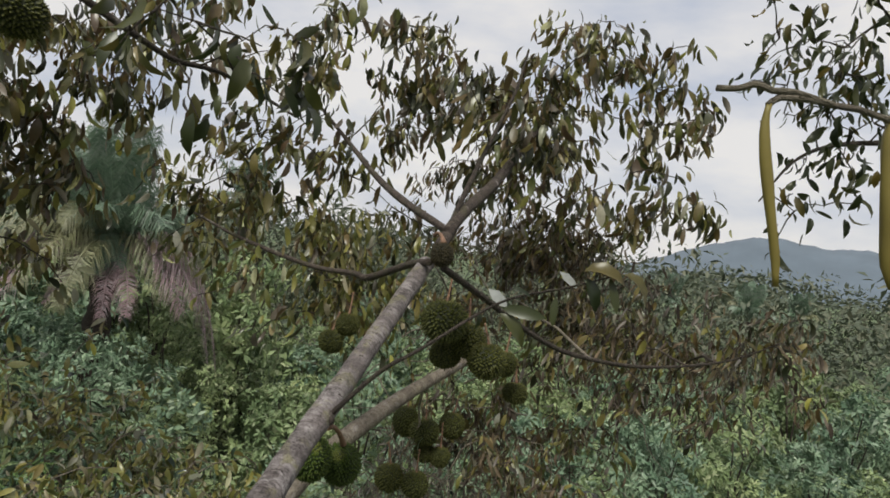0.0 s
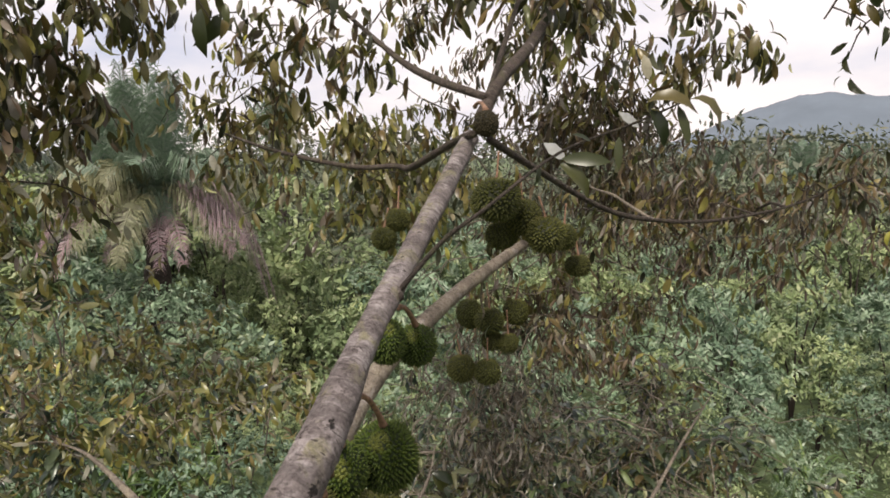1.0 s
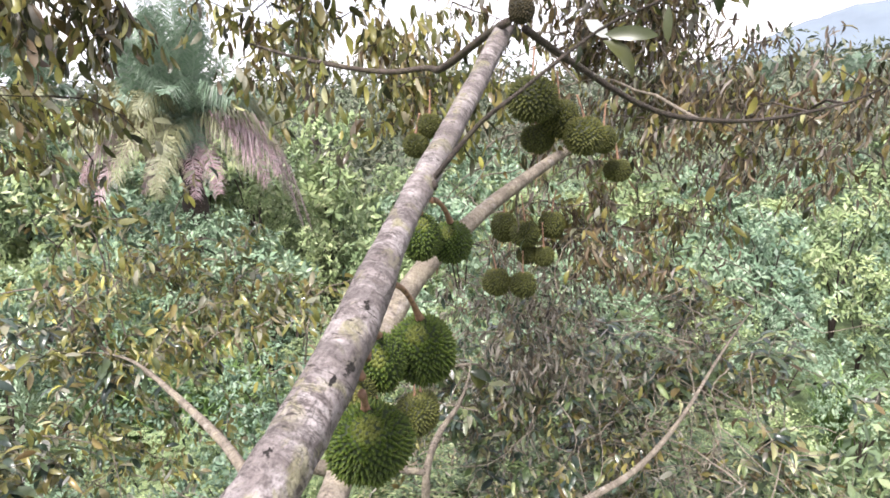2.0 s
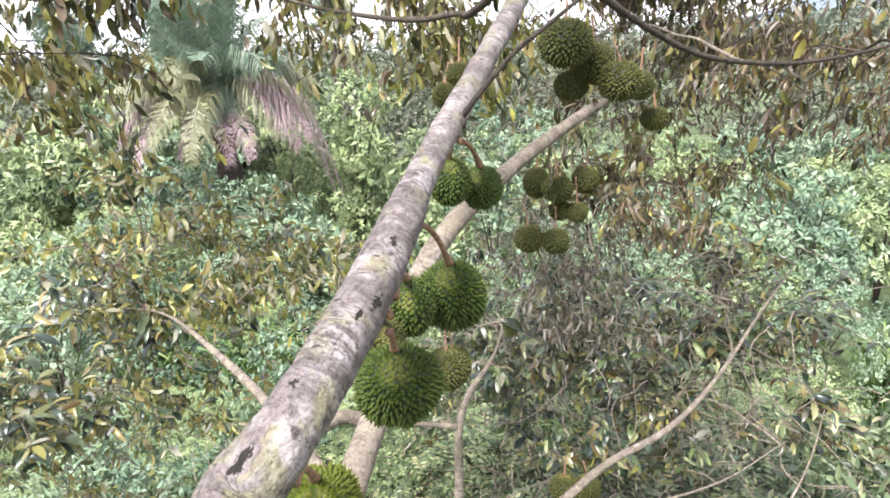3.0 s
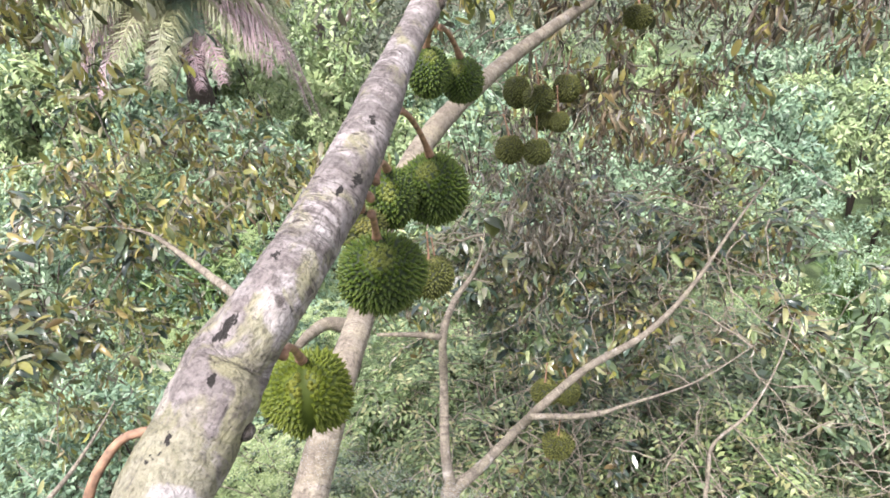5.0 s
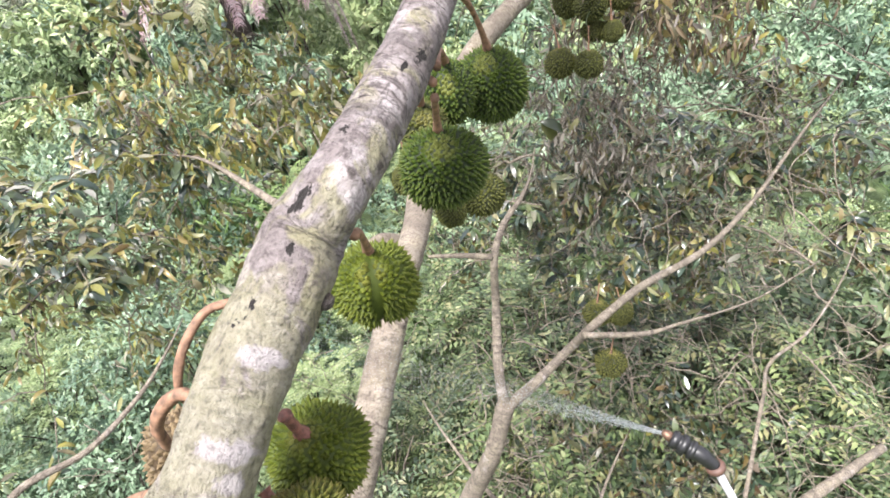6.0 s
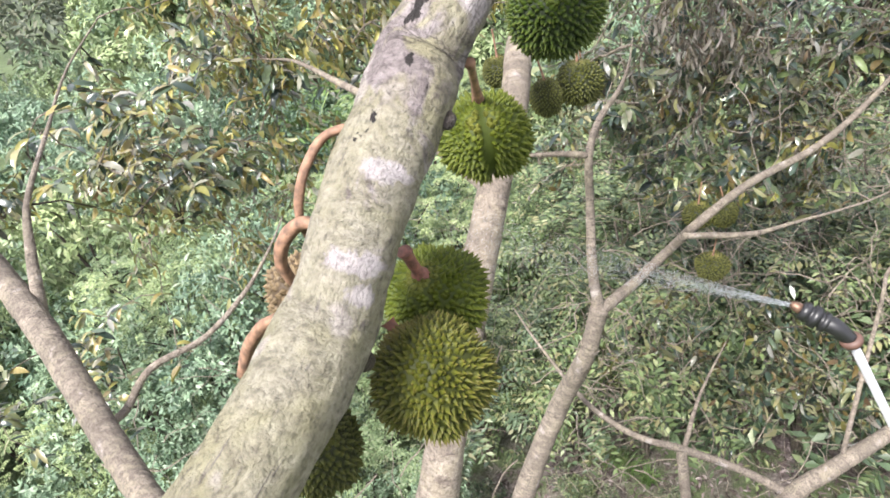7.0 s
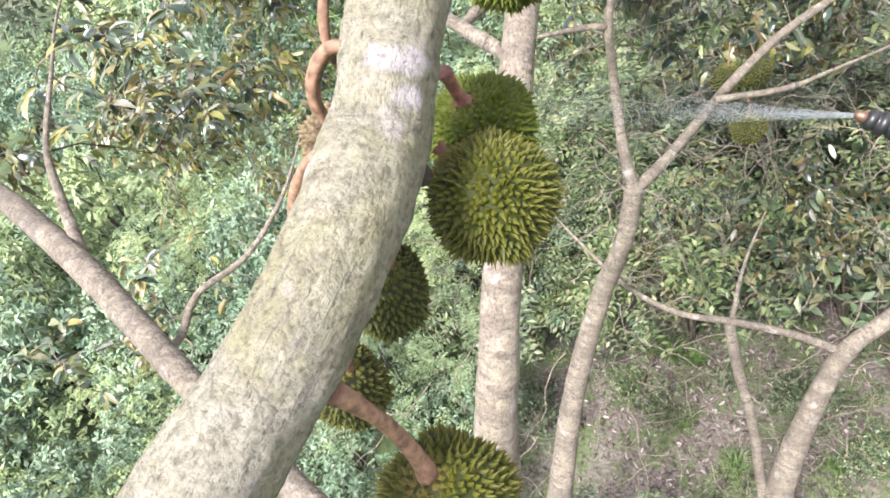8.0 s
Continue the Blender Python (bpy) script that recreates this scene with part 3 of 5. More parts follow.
TWIG_LEAVES = [((0.412, 1.82, 7.992), (0.103, -0.053, 0.008)), ((0.513, 1.788, 7.998), (0.078, -0.044, -0.045)), ((0.486, 1.799, 7.984), (0.027, -0.022, -0.095)), ((0.422, 1.819, 7.975), (0.041, -0.026, -0.086)), ((0.191, 1.875, 7.832), (0.084, -0.033, -0.072)), ((0.195, 1.874, 7.847), (0.122, -0.041, -0.005)), ((0.346, 1.844, 7.907), (-0.003, -0.016, -0.086)), ((0.128, 1.883, 7.831), (0.002, -0.02, -0.053)), ((0.274, 1.86, 7.892), (-0.047, -0.014, 0.025))]
NEAR_TWIG = [(0.0875, 0.22, 8.0698, 0.0006), (0.095, 0.22, 8.0707, 0.0011), (0.0996, 0.22, 8.0728, 0.0032), (0.1038, 0.22, 8.0727, 0.0026), (0.1074, 0.22, 8.0716, 0.0011), (0.115, 0.22, 8.0721, 0.001), (0.1295, 0.22, 8.0695, 0.0012), (0.1497, 0.22, 8.067, 0.0014), (0.28, 0.3, 8.07, 0.0017), (0.62, 0.47, 8.05, 0.0026), (1.5, 0.85, 7.98, 0.0046), (2.8, 1.45, 7.8, 0.0075), (4.12, 2.05, 7.55, 0.012)]
NEAR_STALK = [(0.1304, 0.22, 8.0694, 0.0009), (0.1214, 0.22, 8.0701, 0.0009), (0.1103, 0.22, 8.0696, 0.0009), (0.1062, 0.22, 8.0662, 0.001)]
ROLLED_LEAVES = [[(0.1065, 0.22, 8.0668, 0.0008), (0.1058, 0.22, 8.0602, 0.0026), (0.107, 0.22, 8.0503, 0.0034), (0.1102, 0.22, 8.0375, 0.0035), (0.1137, 0.22, 8.0238, 0.0028), (0.1166, 0.22, 8.012, 0.0026), (0.1178, 0.22, 8.0031, 0.0007)], [(0.1503, 0.22, 8.0685, 0.0008), (0.1504, 0.22, 8.0614, 0.0045), (0.1517, 0.22, 8.0494, 0.005), (0.1553, 0.22, 8.0296, 0.0062), (0.1568, 0.22, 8.0157, 0.005), (0.1587, 0.22, 8.0078, 0.001)]]
SIDE_LEAF = (-0.198, 2.081, 6.788)
Z1 = (-0.2, 4.09, 8.84, 1.31, 0.9, 0.73)
Z2 = (1.11, 3.74, 8.55, 0.53, 0.3, 0.16)
Z3 = (1.78, 2.9, 8.62, 0.17, 0.25, 0.36)
Z4 = (-2.38, 3.07, 8.31, 0.21, 0.35, 0.65)
Z23 = (-2.69, 3.21, 7.61, 0.3, 0.35, 0.39)
Z5 = (-1.62, 4.1, 8.11, 0.27, 0.35, 0.58)
Z24 = (-2.21, 3.28, 8.47, 0.36, 0.35, 0.33)
Z25 = (-0.87, 2.25, 8.58, 0.28, 0.25, 0.12)
Z27 = (0.46, 5.32, 8.32, 0.85, 0.5, 0.47)
Z26 = (1.49, 5.12, 7.01, 0.92, 0.5, 0.36)
Z22 = (1.45, 2.7, 9.2, 0.36, 0.3, 0.16)
Z19 = (0.89, 4.36, 9.16, 0.61, 0.6, 0.5)
Z20 = (-1.64, 3.43, 8.92, 0.53, 0.4, 0.19)
Z21 = (-3.61, 4.78, 6.61, 0.64, 0.6, 0.73)
Z6 = (-0.72, 3.93, 7.8, 0.71, 0.5, 0.39)
Z7 = (0.74, 4.97, 7.61, 0.88, 0.6, 0.88)
Z8 = (1.98, 4.42, 7.57, 1.27, 0.6, 0.36)
Z9 = (-2.11, 3.71, 6.52, 1.18, 0.7, 0.43)
Z10 = (-2.86, 3.42, 5.32, 1.27, 0.8, 0.77)
Z11 = (-0.06, 5.16, 5.58, 0.69, 0.6, 0.99)
Z12 = (0.74, 5.82, 4.68, 1.87, 1.0, 1.13)
Z13 = (-3.2, 3.04, 5.97, 1.28, 0.8, 0.8)
Z14 = (0.2, 5.22, 4.77, 1.57, 0.8, 0.71)
Z15 = (1.84, 6.0, 4.57, 1.7, 0.9, 1.13)
Z16 = (0.46, 4.47, 2.56, 1.38, 0.8, 1.06)
Z17 = (-4.15, 1.98, 4.45, 0.88, 0.7, 0.8)
Z18 = (0.58, 4.8, 6.51, 0.84, 0.5, 0.42)
LOOP_A = [(-0.586, 0.786, 7.004, 0.0071), (-0.621, 0.774, 6.999, 0.0075), (-0.645, 0.75, 6.974, 0.0075), (-0.662, 0.728, 6.937, 0.0072), (-0.672, 0.718, 6.895, 0.0066), (-0.676, 0.727, 6.858, 0.0059)]
LOOP_B = [(-0.629, 0.699, 6.898, 0.0085), (-0.662, 0.702, 6.903, 0.0112), (-0.694, 0.693, 6.878, 0.0115), (-0.714, 0.692, 6.837, 0.0098), (-0.720, 0.704, 6.787, 0.008)]
LOOP_C = [(-0.661, 0.589, 6.827, 0.01), (-0.705, 0.593, 6.805, 0.0103), (-0.742, 0.588, 6.768, 0.0099), (-0.777, 0.581, 6.71, 0.0094)]
PALE_MARKS = [(-0.487, 0.689, 6.987), (-0.507, 0.596, 6.913), (-0.537, 0.582, 6.929), (-0.49, 0.591, 6.922), (-0.516, 0.568, 6.894), (-0.503, 0.681, 6.991), (-0.474, 0.688, 6.977)]
DARK_SCARS = [(-0.511, 0.728, 7.05), (-0.533, 0.708, 7.036), (-0.332, 1.168, 7.252), (-0.375, 1.132, 7.229), (-0.436, 0.97, 7.197), (-0.473, 0.861, 7.124), (-0.479, 0.798, 7.078), (-0.347, 1.294, 7.303), (-0.41, 0.962, 7.082), (-0.326, 1.612, 7.413)]
KNOTS = [(-0.438, 0.794, 6.999), (-0.418, 0.978, 7.069), (-0.418, 0.98, 7.058), (-0.243, 1.705, 7.489), (-0.527, 0.552, 6.789)]


# ---- mesh helpers ----
def mesh_object(name, verts, faces, mat, parent=None, attribute=None, label="", smooth=True):
    """One mesh object from arrays; faces is a list of (k x n) index arrays, each of one face size."""
    me = bpy.data.meshes.new(name)
    verts = np.asarray(verts, dtype=np.float32)
    faces = [np.asarray(f, dtype=np.int32) for f in faces if len(f)]
    loops = np.concatenate([f.ravel() for f in faces])
    sizes = np.concatenate([np.full(len(f), f.shape[1], dtype=np.int32) for f in faces])
    me.vertices.add(len(verts))
    me.vertices.foreach_set("co", verts.ravel())
    me.loops.add(len(loops))
    me.loops.foreach_set("vertex_index", loops)
    me.polygons.add(len(sizes))
    me.polygons.foreach_set("loop_start", np.concatenate([[0], np.cumsum(sizes)[:-1]]).astype(np.int32))
    me.polygons.foreach_set("use_smooth", np.full(len(sizes), smooth))
    if attribute:
        key, kind, values = attribute
        layer = me.attributes.new(key, kind, "POINT")
        layer.data.foreach_set("vector" if kind == "FLOAT_VECTOR" else "value", np.asarray(values, dtype=np.float32).ravel())
    me.update(calc_edges=True)
    me.materials.append(mat)
    ob = new(name, me)
    if parent is not None:
        ob.parent = parent
    if label:
        tagged(ob, label)
    return ob


def thing(name, label, category, at=(0, 0, 0), group=""):
    ob = new(name)
    ob.location = at
    ob.empty_display_size = 0.1
    return tagged(ob, label, category, group)


def spline(points, step):
    """Catmull-Rom through rows (x, y, z, r), resampled about every step metres."""
    p = np.asarray(points, float)
    p = np.vstack([2 * p[0] - p[1], p, 2 * p[-1] - p[-2]])
    out = []
    for k in range(1, len(p) - 2):
        n = max(2, int(np.linalg.norm(p[k + 1, :3] - p[k, :3]) / step))
        t = np.linspace(0, 1, n, endpoint=False)[:, None]
        a, b, c, d = p[k - 1], p[k], p[k + 1], p[k + 2]
        out.append(0.5 * (2 * b + (c - a) * t + (2 * a - 5 * b + 4 * c - d) * t**2 + (3 * b - a - 3 * c + d) * t**3))
    out.append(p[-2][None])
    q = np.vstack(out)
    q[:, 3] = np.maximum(q[:, 3], 0.0012)
    return q


def tube_arrays(q, sides, rough=0.0, seed=0):
    """Vertices, quads and bark coordinates of a tapered tube along q."""
    c, r = q[:, :3], q[:, 3]
    tan = np.gradient(c, axis=0)
    tan /= np.linalg.norm(tan, axis=1)[:, None] + 1e-12
    up = np.array([0.3, 0.2, 1.0]) if abs(tan[0][2]) < 0.9 else np.array([1.0, 0.2, 0.1])
    frames = []
    for t in tan:
        up = up - t * (up @ t)
        up /= np.linalg.norm(up) + 1e-12
        frames.append((up, np.cross(t, up)))
    u, v = np.array([f[0] for f in frames]), np.array([f[1] for f in frames])
    ang = np.linspace(0, 2 * np.pi, sides, endpoint=False)
    arc = np.concatenate([[0], np.cumsum(np.linalg.norm(np.diff(c, axis=0), axis=1))])
    rad = r[:, None] * np.ones(sides)
    if rough:
        for i in range(len(c)):
            ringed = noise.noise(Vector((seed, 3.1, arc[i] * 22)))
            for j in range(sides):
                w = Vector((math.cos(ang[j]) * 0.7 + seed, math.sin(ang[j]) * 0.7, arc[i] * 9))
                fine = Vector((math.cos(ang[j]) * 2.5, math.sin(ang[j]) * 2.5 + seed, arc[i] * 40))
                rad[i, j] *= 1 + rough * (noise.noise(w) + 0.35 * ringed + 0.5 * noise.noise(fine))
    ring = c[:, None] + rad[..., None] * (np.cos(ang)[None, :, None] * u[:, None] + np.sin(ang)[None, :, None] * v[:, None])
    n = len(c)
    i, j = np.meshgrid(np.arange(n - 1), np.arange(sides), indexing="ij")
    k = (j + 1) % sides
    quads = np.stack([i * sides + j, i * sides + k, (i + 1) * sides + k, (i + 1) * sides + j], -1).reshape(-1, 4)
    quads = quads[:, ::-1]
    ref = np.maximum(r, 0.004)[:, None]
    coord = np.stack([np.cos(ang)[None] * ref + seed, np.sin(ang)[None] * ref, np.broadcast_to(arc[:, None], (n, sides))], -1)
    return ring.reshape(-1, 3), quads, coord.reshape(-1, 3)


def limb(name, points, mat, parent, step=0.05, sides=10, rough=0.08, seed=0.0, label=""):
    q = spline(points, step)
    v, f, c = tube_arrays(q, sides, rough, seed)
    n = len(v)
    v = np.vstack([v, q[0, :3], q[-1, :3]])
    c = np.vstack([c, c[0], c[-1]])
    j = np.arange(sides)
    cap = np.concatenate([np.stack([np.full(sides, n), j, (j + 1) % sides], -1), np.stack([np.full(sides, n + 1), n - sides + (j + 1) % sides, n - sides + j], -1)])
    mesh_object(name, v, [f, cap], mat, parent, ("bark", "FLOAT_VECTOR", c), label)
    return q


def leaf_template(kind):
    """A leaf one unit long along +y, its face to +z: folded at the midrib and curled."""
    if kind == "durian":
        rows = [(0.0, 0.0, 0.0), (0.2, 0.125, 0.03), (0.5, 0.172, 0.02), (0.8, 0.125, -0.06), (1.0, 0.0, -0.2)]
    elif kind == "dry":
        rows = [(0.0, 0.0, 0.0), (0.2, 0.08, 0.03), (0.5, 0.10, 0.05), (0.8, 0.07, -0.03), (1.0, 0.0, -0.2)]
    elif kind == "broad":
        rows = [(0.0, 0.0, 0.0), (0.35, 0.20, 0.03), (0.75, 0.16, 0.0), (1.0, 0.0, -0.08)]
    else:
        rows = [(0.0, 0.0, 0.0), (0.5, 0.2, 0.02), (1.0, 0.0, -0.06)]
    if kind in ("small", "narrow"):
        w = 0.2 if kind == "small" else 0.135
        return np.array([(0, 0, 0), (-w, 0.45, 0.06), (w, 0.45, 0.06), (0, 1, -0.05)], float), np.array([(0, 3, 1), (0, 2, 3)]), np.zeros((0, 4), int)
    fold = 0.6 if kind == "dry" else 0.28
    verts, tris, quads = [(0, rows[0][0], rows[0][2])], [], []
    for y, w, z in rows[1:-1]:
        verts += [(-w, y, z + fold * w), (0, y, z), (w, y, z + fold * w)]
    verts.append((0, rows[-1][0], rows[-1][2]))
    m = len(rows) - 2
    tris += [(0, 2, 1), (0, 3, 2)]
    for k in range(m - 1):
        a = 1 + 3 * k
        quads += [(a, a + 1, a + 4, a + 3), (a + 1, a + 2, a + 5, a + 4)]
    last = len(verts) - 1
    a = 1 + 3 * (m - 1)
    tris += [(a, a + 1, last), (a + 1, a + 2, last)]
    return np.array(verts, float), np.array(tris), np.array(quads).reshape(-1, 4)


TEMPLATES = {k: leaf_template(k) for k in ("durian", "dry", "broad", "small", "narrow")}


def leaf_frames(tip, face):
    y = tip / (np.linalg.norm(tip, axis=1)[:, None] + 1e-9)
    z = face - y * (face * y).sum(1)[:, None]
    z /= np.linalg.norm(z, axis=1)[:, None] + 1e-9
    return np.stack([np.cross(y, z), y, z], -1)


def leaf_cloud(name, pos, tip, face, size, kind, mat, parent, label="", rng=None):
    """All leaves of one bough as a single mesh of real leaves."""
    t, tris, quads = TEMPLATES[kind]
    m = leaf_frames(tip, face)
    wide = np.ones((len(pos), 3)) if rng is None else np.stack([rng.uniform(0.65, 1.2, len(pos)), np.ones(len(pos)), rng.uniform(0.2, 2.0, len(pos))], -1)
    v = np.einsum("nij,nkj->nki", m, t[None] * wide[:, None]) * np.asarray(size)[:, None, None] + pos[:, None]
    base = (np.arange(len(pos)) * len(t))[:, None, None]
    faces = [(tris[None] + base).reshape(-1, 3)]
    if len(quads):
        faces.append((quads[None] + base).reshape(-1, 4))
    ob = mesh_object(name, v.reshape(-1, 3), faces, mat, parent, None, label)
    return tagged(ob, kind="stuff")


SINGLE = {}


def single_leaves(pos, tip, face, size, parent, rng, kind="durian"):
    """Leaves that can be told apart, each an object on one of a few shared meshes."""
    if not SINGLE:
        for n in range(5):
            t, tris, quads = TEMPLATES["durian"]
            s = t * np.array([1 + 0.12 * (n - 2), 1, 0.3 + 0.5 * n])
            ob = mesh_object("leaf", s, [tris, quads], LEAF_ONE)
            SINGLE[n] = ob.data
            bpy.data.objects.remove(ob)
    m = leaf_frames(tip, face)
    for k in range(len(pos)):
        ob = new("leaf", SINGLE[int(rng.integers(5))])
        ob.parent = parent
        ob.matrix_basis = Matrix.Translation(pos[k]) @ Matrix([list(r) for r in m[k]]).to_4x4() @ Matrix.Scale(float(size[k]), 4)


def boughs(tree, nodes, zones, rng, mats, kind="durian", size=0.13, twig=BARK_DARK, single=False, droop=0.75, per=12, spread=0.19, whorl=False):
    """Sprays of leaves in each zone (centre and half sizes), joined by twigs to the nearest limb or earlier twig."""
    nodes = [np.asarray(n, float)[:3] for n in nodes]
    tv, tf, tc, count = [], [], [], 0
    pos, tip, face, length, pick = [], [], [], [], []
    for zx, zy, zz, hx, hy, hz, n in zones:
        ends = []
        hearts = []
        while len(hearts) < max(3, n // 7):
            d = rng.uniform(-1, 1, 3)
            if d @ d < 1:
                hearts.append(np.array([zx, zy, zz]) + d * (hx, hy, hz))
        while len(ends) < n:
            ends.append(hearts[int(rng.integers(len(hearts)))] + rng.normal(0, spread, 3) * (1, 1, 0.75))
        arr = np.array(nodes)
        ends.sort(key=lambda e: np.min(np.linalg.norm(arr - e, axis=1)))
        for e in ends:
            arr = np.array(nodes)
            far = np.linalg.norm(arr - e, axis=1) + 0.6 * np.maximum(0, arr[:, 2] - e[2] - 0.3)
            a = arr[int(np.argmin(far))]
            gap = np.linalg.norm(e - a)
            mid = (a + e) / 2 + rng.normal(0, 0.07, 3) * gap + np.array([0, 0, 0.16 * gap])
            t = np.linspace(0, 1, max(4, int(gap / 0.12)))[:, None]
            c = (1 - t) ** 2 * a + 2 * t * (1 - t) * mid + t**2 * e
            c[1:-1] += rng.normal(0, 0.010, c[1:-1].shape)
            r = np.linspace(min(0.011, 0.0032 + 0.006 * gap), 0.0022, len(c))
            v, f, co = tube_arrays(np.hstack([c, r[:, None]]), 5)
            tv.append(v), tf.append(f + count), tc.append(co)
            count += len(v)
            nodes += list(c[1:])
            along = (e - a) / (gap + 1e-9)
            for k in range(int(per * rng.uniform(0.7, 1.3))):
                s = rng.uniform(0.35, 1.05)
                base = c[min(len(c) - 1, int(s * len(c)))] + rng.normal(0, 0.045, 3)
                out = along * 0.5 + rng.normal(0, 0.6, 3)
                out[2] = out[2] * 0.5 - droop * rng.uniform(0.4, 1.8)
                if whorl:  # leaves spread out and hang from the last stretch of the twig
                    turn = rng.uniform(0, 2 * np.pi)
                    base = c[-1 - int(rng.integers(2))] + rng.normal(0, 0.012, 3)
                    out = np.array([math.cos(turn), math.sin(turn), rng.uniform(-0.75, 0.25) * droop])
                    pos.append(base), tip.append(out), face.append(np.array([0, 0, 1.0]) + rng.normal(0, 0.3, 3))
                    length.append(size * rng.uniform(0.6, 1.2))
                    pick.append(rng.random())
                    continue
                pos.append(base), tip.append(out), face.append(rng.normal(0, 1.2, 3) + along * 0.5 + np.array([0, 0, 0.6]))
                length.append(size * rng.uniform(0.5, 1.25))
                pick.append(rng.random())
    tagged(mesh_object("twig_mass", np.vstack(tv), [np.vstack(tf)], twig, tree, ("bark", "FLOAT_VECTOR", np.vstack(tc)), "thin bare brown twigs"), kind="stuff")
    pos, tip, face, length, pick = (np.array(a) for a in (pos, tip, face, length, pick))
    if single:
        single_leaves(pos, tip, face, length, tree, rng)
        return nodes
    share = 0.0
    for mat, part_of, words in mats:
        here = (pick >= share) & (pick < share + part_of)
        share += part_of
        if here.any():
            leaf_cloud("foliage", pos[here], tip[here], face[here], length[here], "dry" if mat in (LEAF_DRY, LEAF_GREY) else kind, mat, tree, words, rng)
    return nodes


# ---- ground, hills and far woods ----
def build_ground():
    rng = np.random.default_rng(3)
    radii = np.concatenate([np.linspace(0, 14, 57), np.geomspace(14.8, 4600, 60)])
    n = 120
    ang = np.linspace(0, 2 * np.pi, n, endpoint=False)
    verts = []
    for r in radii:
        for a in ang:
            x, y = r * math.cos(a), r * math.sin(a)
            z = 0.16 * noise.noise(Vector((x * 0.35, y * 0.35, 0))) + 0.05 * noise.noise(Vector((x * 1.9, y * 1.9, 4)))
            verts.append((x, y + 4, z * (1 if r < 60 else 0.3)))
    i, j = np.meshgrid(np.arange(len(radii) - 1), np.arange(n), indexing="ij")
    k = (j + 1) % n
    quads = np.stack([i * n + j, (i + 1) * n + j, (i + 1) * n + k, i * n + k], -1).reshape(-1, 4)
    tagged(mesh_object("ground", verts, [quads], SOIL), "brown leaf-littered orchard soil with low green growth", "ground", kind="structure")
    p = np.column_stack([rng.normal(0.8, 1.9, 6800), rng.normal(3.9, 1.6, 6800), np.zeros(6800)])
    p[:, 2] = [0.16 * noise.noise(Vector((x * 0.35, (y - 4) * 0.35, 0))) + 0.05 * noise.noise(Vector((x * 1.9, (y - 4) * 1.9, 4))) + 0.035 for x, y, _ in p]
    t = rng.normal(0, 1, (6800, 3)) * (1, 1, 0.12)
    f = rng.normal(0, 0.35, (6800, 3)) + (0, 0, 1)
    ob = leaf_cloud("fallen_leaves", p, t, f, rng.uniform(0.045, 0.095, 6800), "durian", LITTER, None, "", rng)
    tagged(ob, "dry mauve brown fallen leaves scattered on the soil", "leaf litter", kind="stuff")


def ridge(name, far, crest, deep, words):
    """A range of hills: a height field along an arc; crest is (azimuth, elevation) in degrees."""
    az = np.linspace(crest[0][0], crest[-1][0], 220)
    rows = np.linspace(0, 1, 14)
    verts = []
    for v in rows:
        for a in az:
            e = float(np.interp(a, [c[0] for c in crest], [c[1] for c in crest]))
            e += 0.12 * noise.noise(Vector((a * 0.9, far * 0.01, 0))) + 0.07 * noise.noise(Vector((a * 3.1, far * 0.01, 2))) + 0.03 * noise.noise(Vector((a * 9.0, 1, 2)))
            d = far * (1 + deep * v)
            z = math.tan(radians(max(e, -0.2))) * far * math.sin(math.pi * 0.5 * v) ** 0.8 * (1 + deep)
            z += 22 * noise.noise(Vector((a * 1.6, v * 5, far * 0.02))) * v * (1 - v)
            verts.append((d * math.sin(radians(a)), d * math.cos(radians(a)), z if v < 1 else z * 0.98))
    n = len(az)
    i, j = np.meshgrid(np.arange(len(rows) - 1), np.arange(n - 1), indexing="ij")
    quads = np.stack([i * n + j, i * n + j + 1, (i + 1) * n + j + 1, (i + 1) * n + j], -1).reshape(-1, 4)
    tagged(mesh_object(name, verts, [quads], HAZED_HILL), words, "hill", kind="structure")


def clump_tree(rng, x, y, h, w, leaves, size):
    """Leaf positions of a far crown: several lobes, ragged below."""
    lobes = rng.normal(0, 1, (int(rng.integers(5, 9)), 3)) * (0.45 * w, 0.45 * w, 0.20 * h) + (x, y, 0.66 * h)
    c = lobes[rng.integers(0, len(lobes), leaves)]
    d = rng.normal(0, 1, (leaves, 3))
    d /= np.linalg.norm(d, axis=1)[:, None]
    p = c + d * rng.uniform(0.6, 1.05, (leaves, 1)) * (0.38 * w, 0.38 * w, 0.22 * h)
    tip = d + rng.normal(0, 0.5, (leaves, 3)) - (0, 0, 0.3)
    face = d + rng.normal(0, 0.4, (leaves, 3)) + (0, 0, 0.5)
    return p, tip, face, rng.uniform(0.7, 1.3, leaves) * size


def build_far_woods():
    rng = np.random.default_rng(11)
    for near, far, n, leaves, size, tall in ((30, 60, 120, 330, 0.46, (4, 7.5)), (60, 130, 150, 190, 0.95, (6, 11)), (130, 420, 220, 100, 2.4, (9, 17))):
        parts = []
        for _ in range(n):
            a, d = radians(rng.uniform(-62, 62)), math.sqrt(rng.uniform(near**2, far**2))
            h = rng.uniform(*tall)
            parts.append(clump_tree(rng, d * math.sin(a), d * math.cos(a), h, h * rng.uniform(0.5, 0.9) + (size if far > 100 else 0), leaves, size))
        p, t, f, s = (np.concatenate([q[k] for q in parts]) for k in range(4))
        ob = leaf_cloud("far_woods", p, t, f, s, "small", LEAF_FAR, None, "", rng)
        tagged(ob, "hazy green far plantation and forest canopy", "forest", kind="stuff")


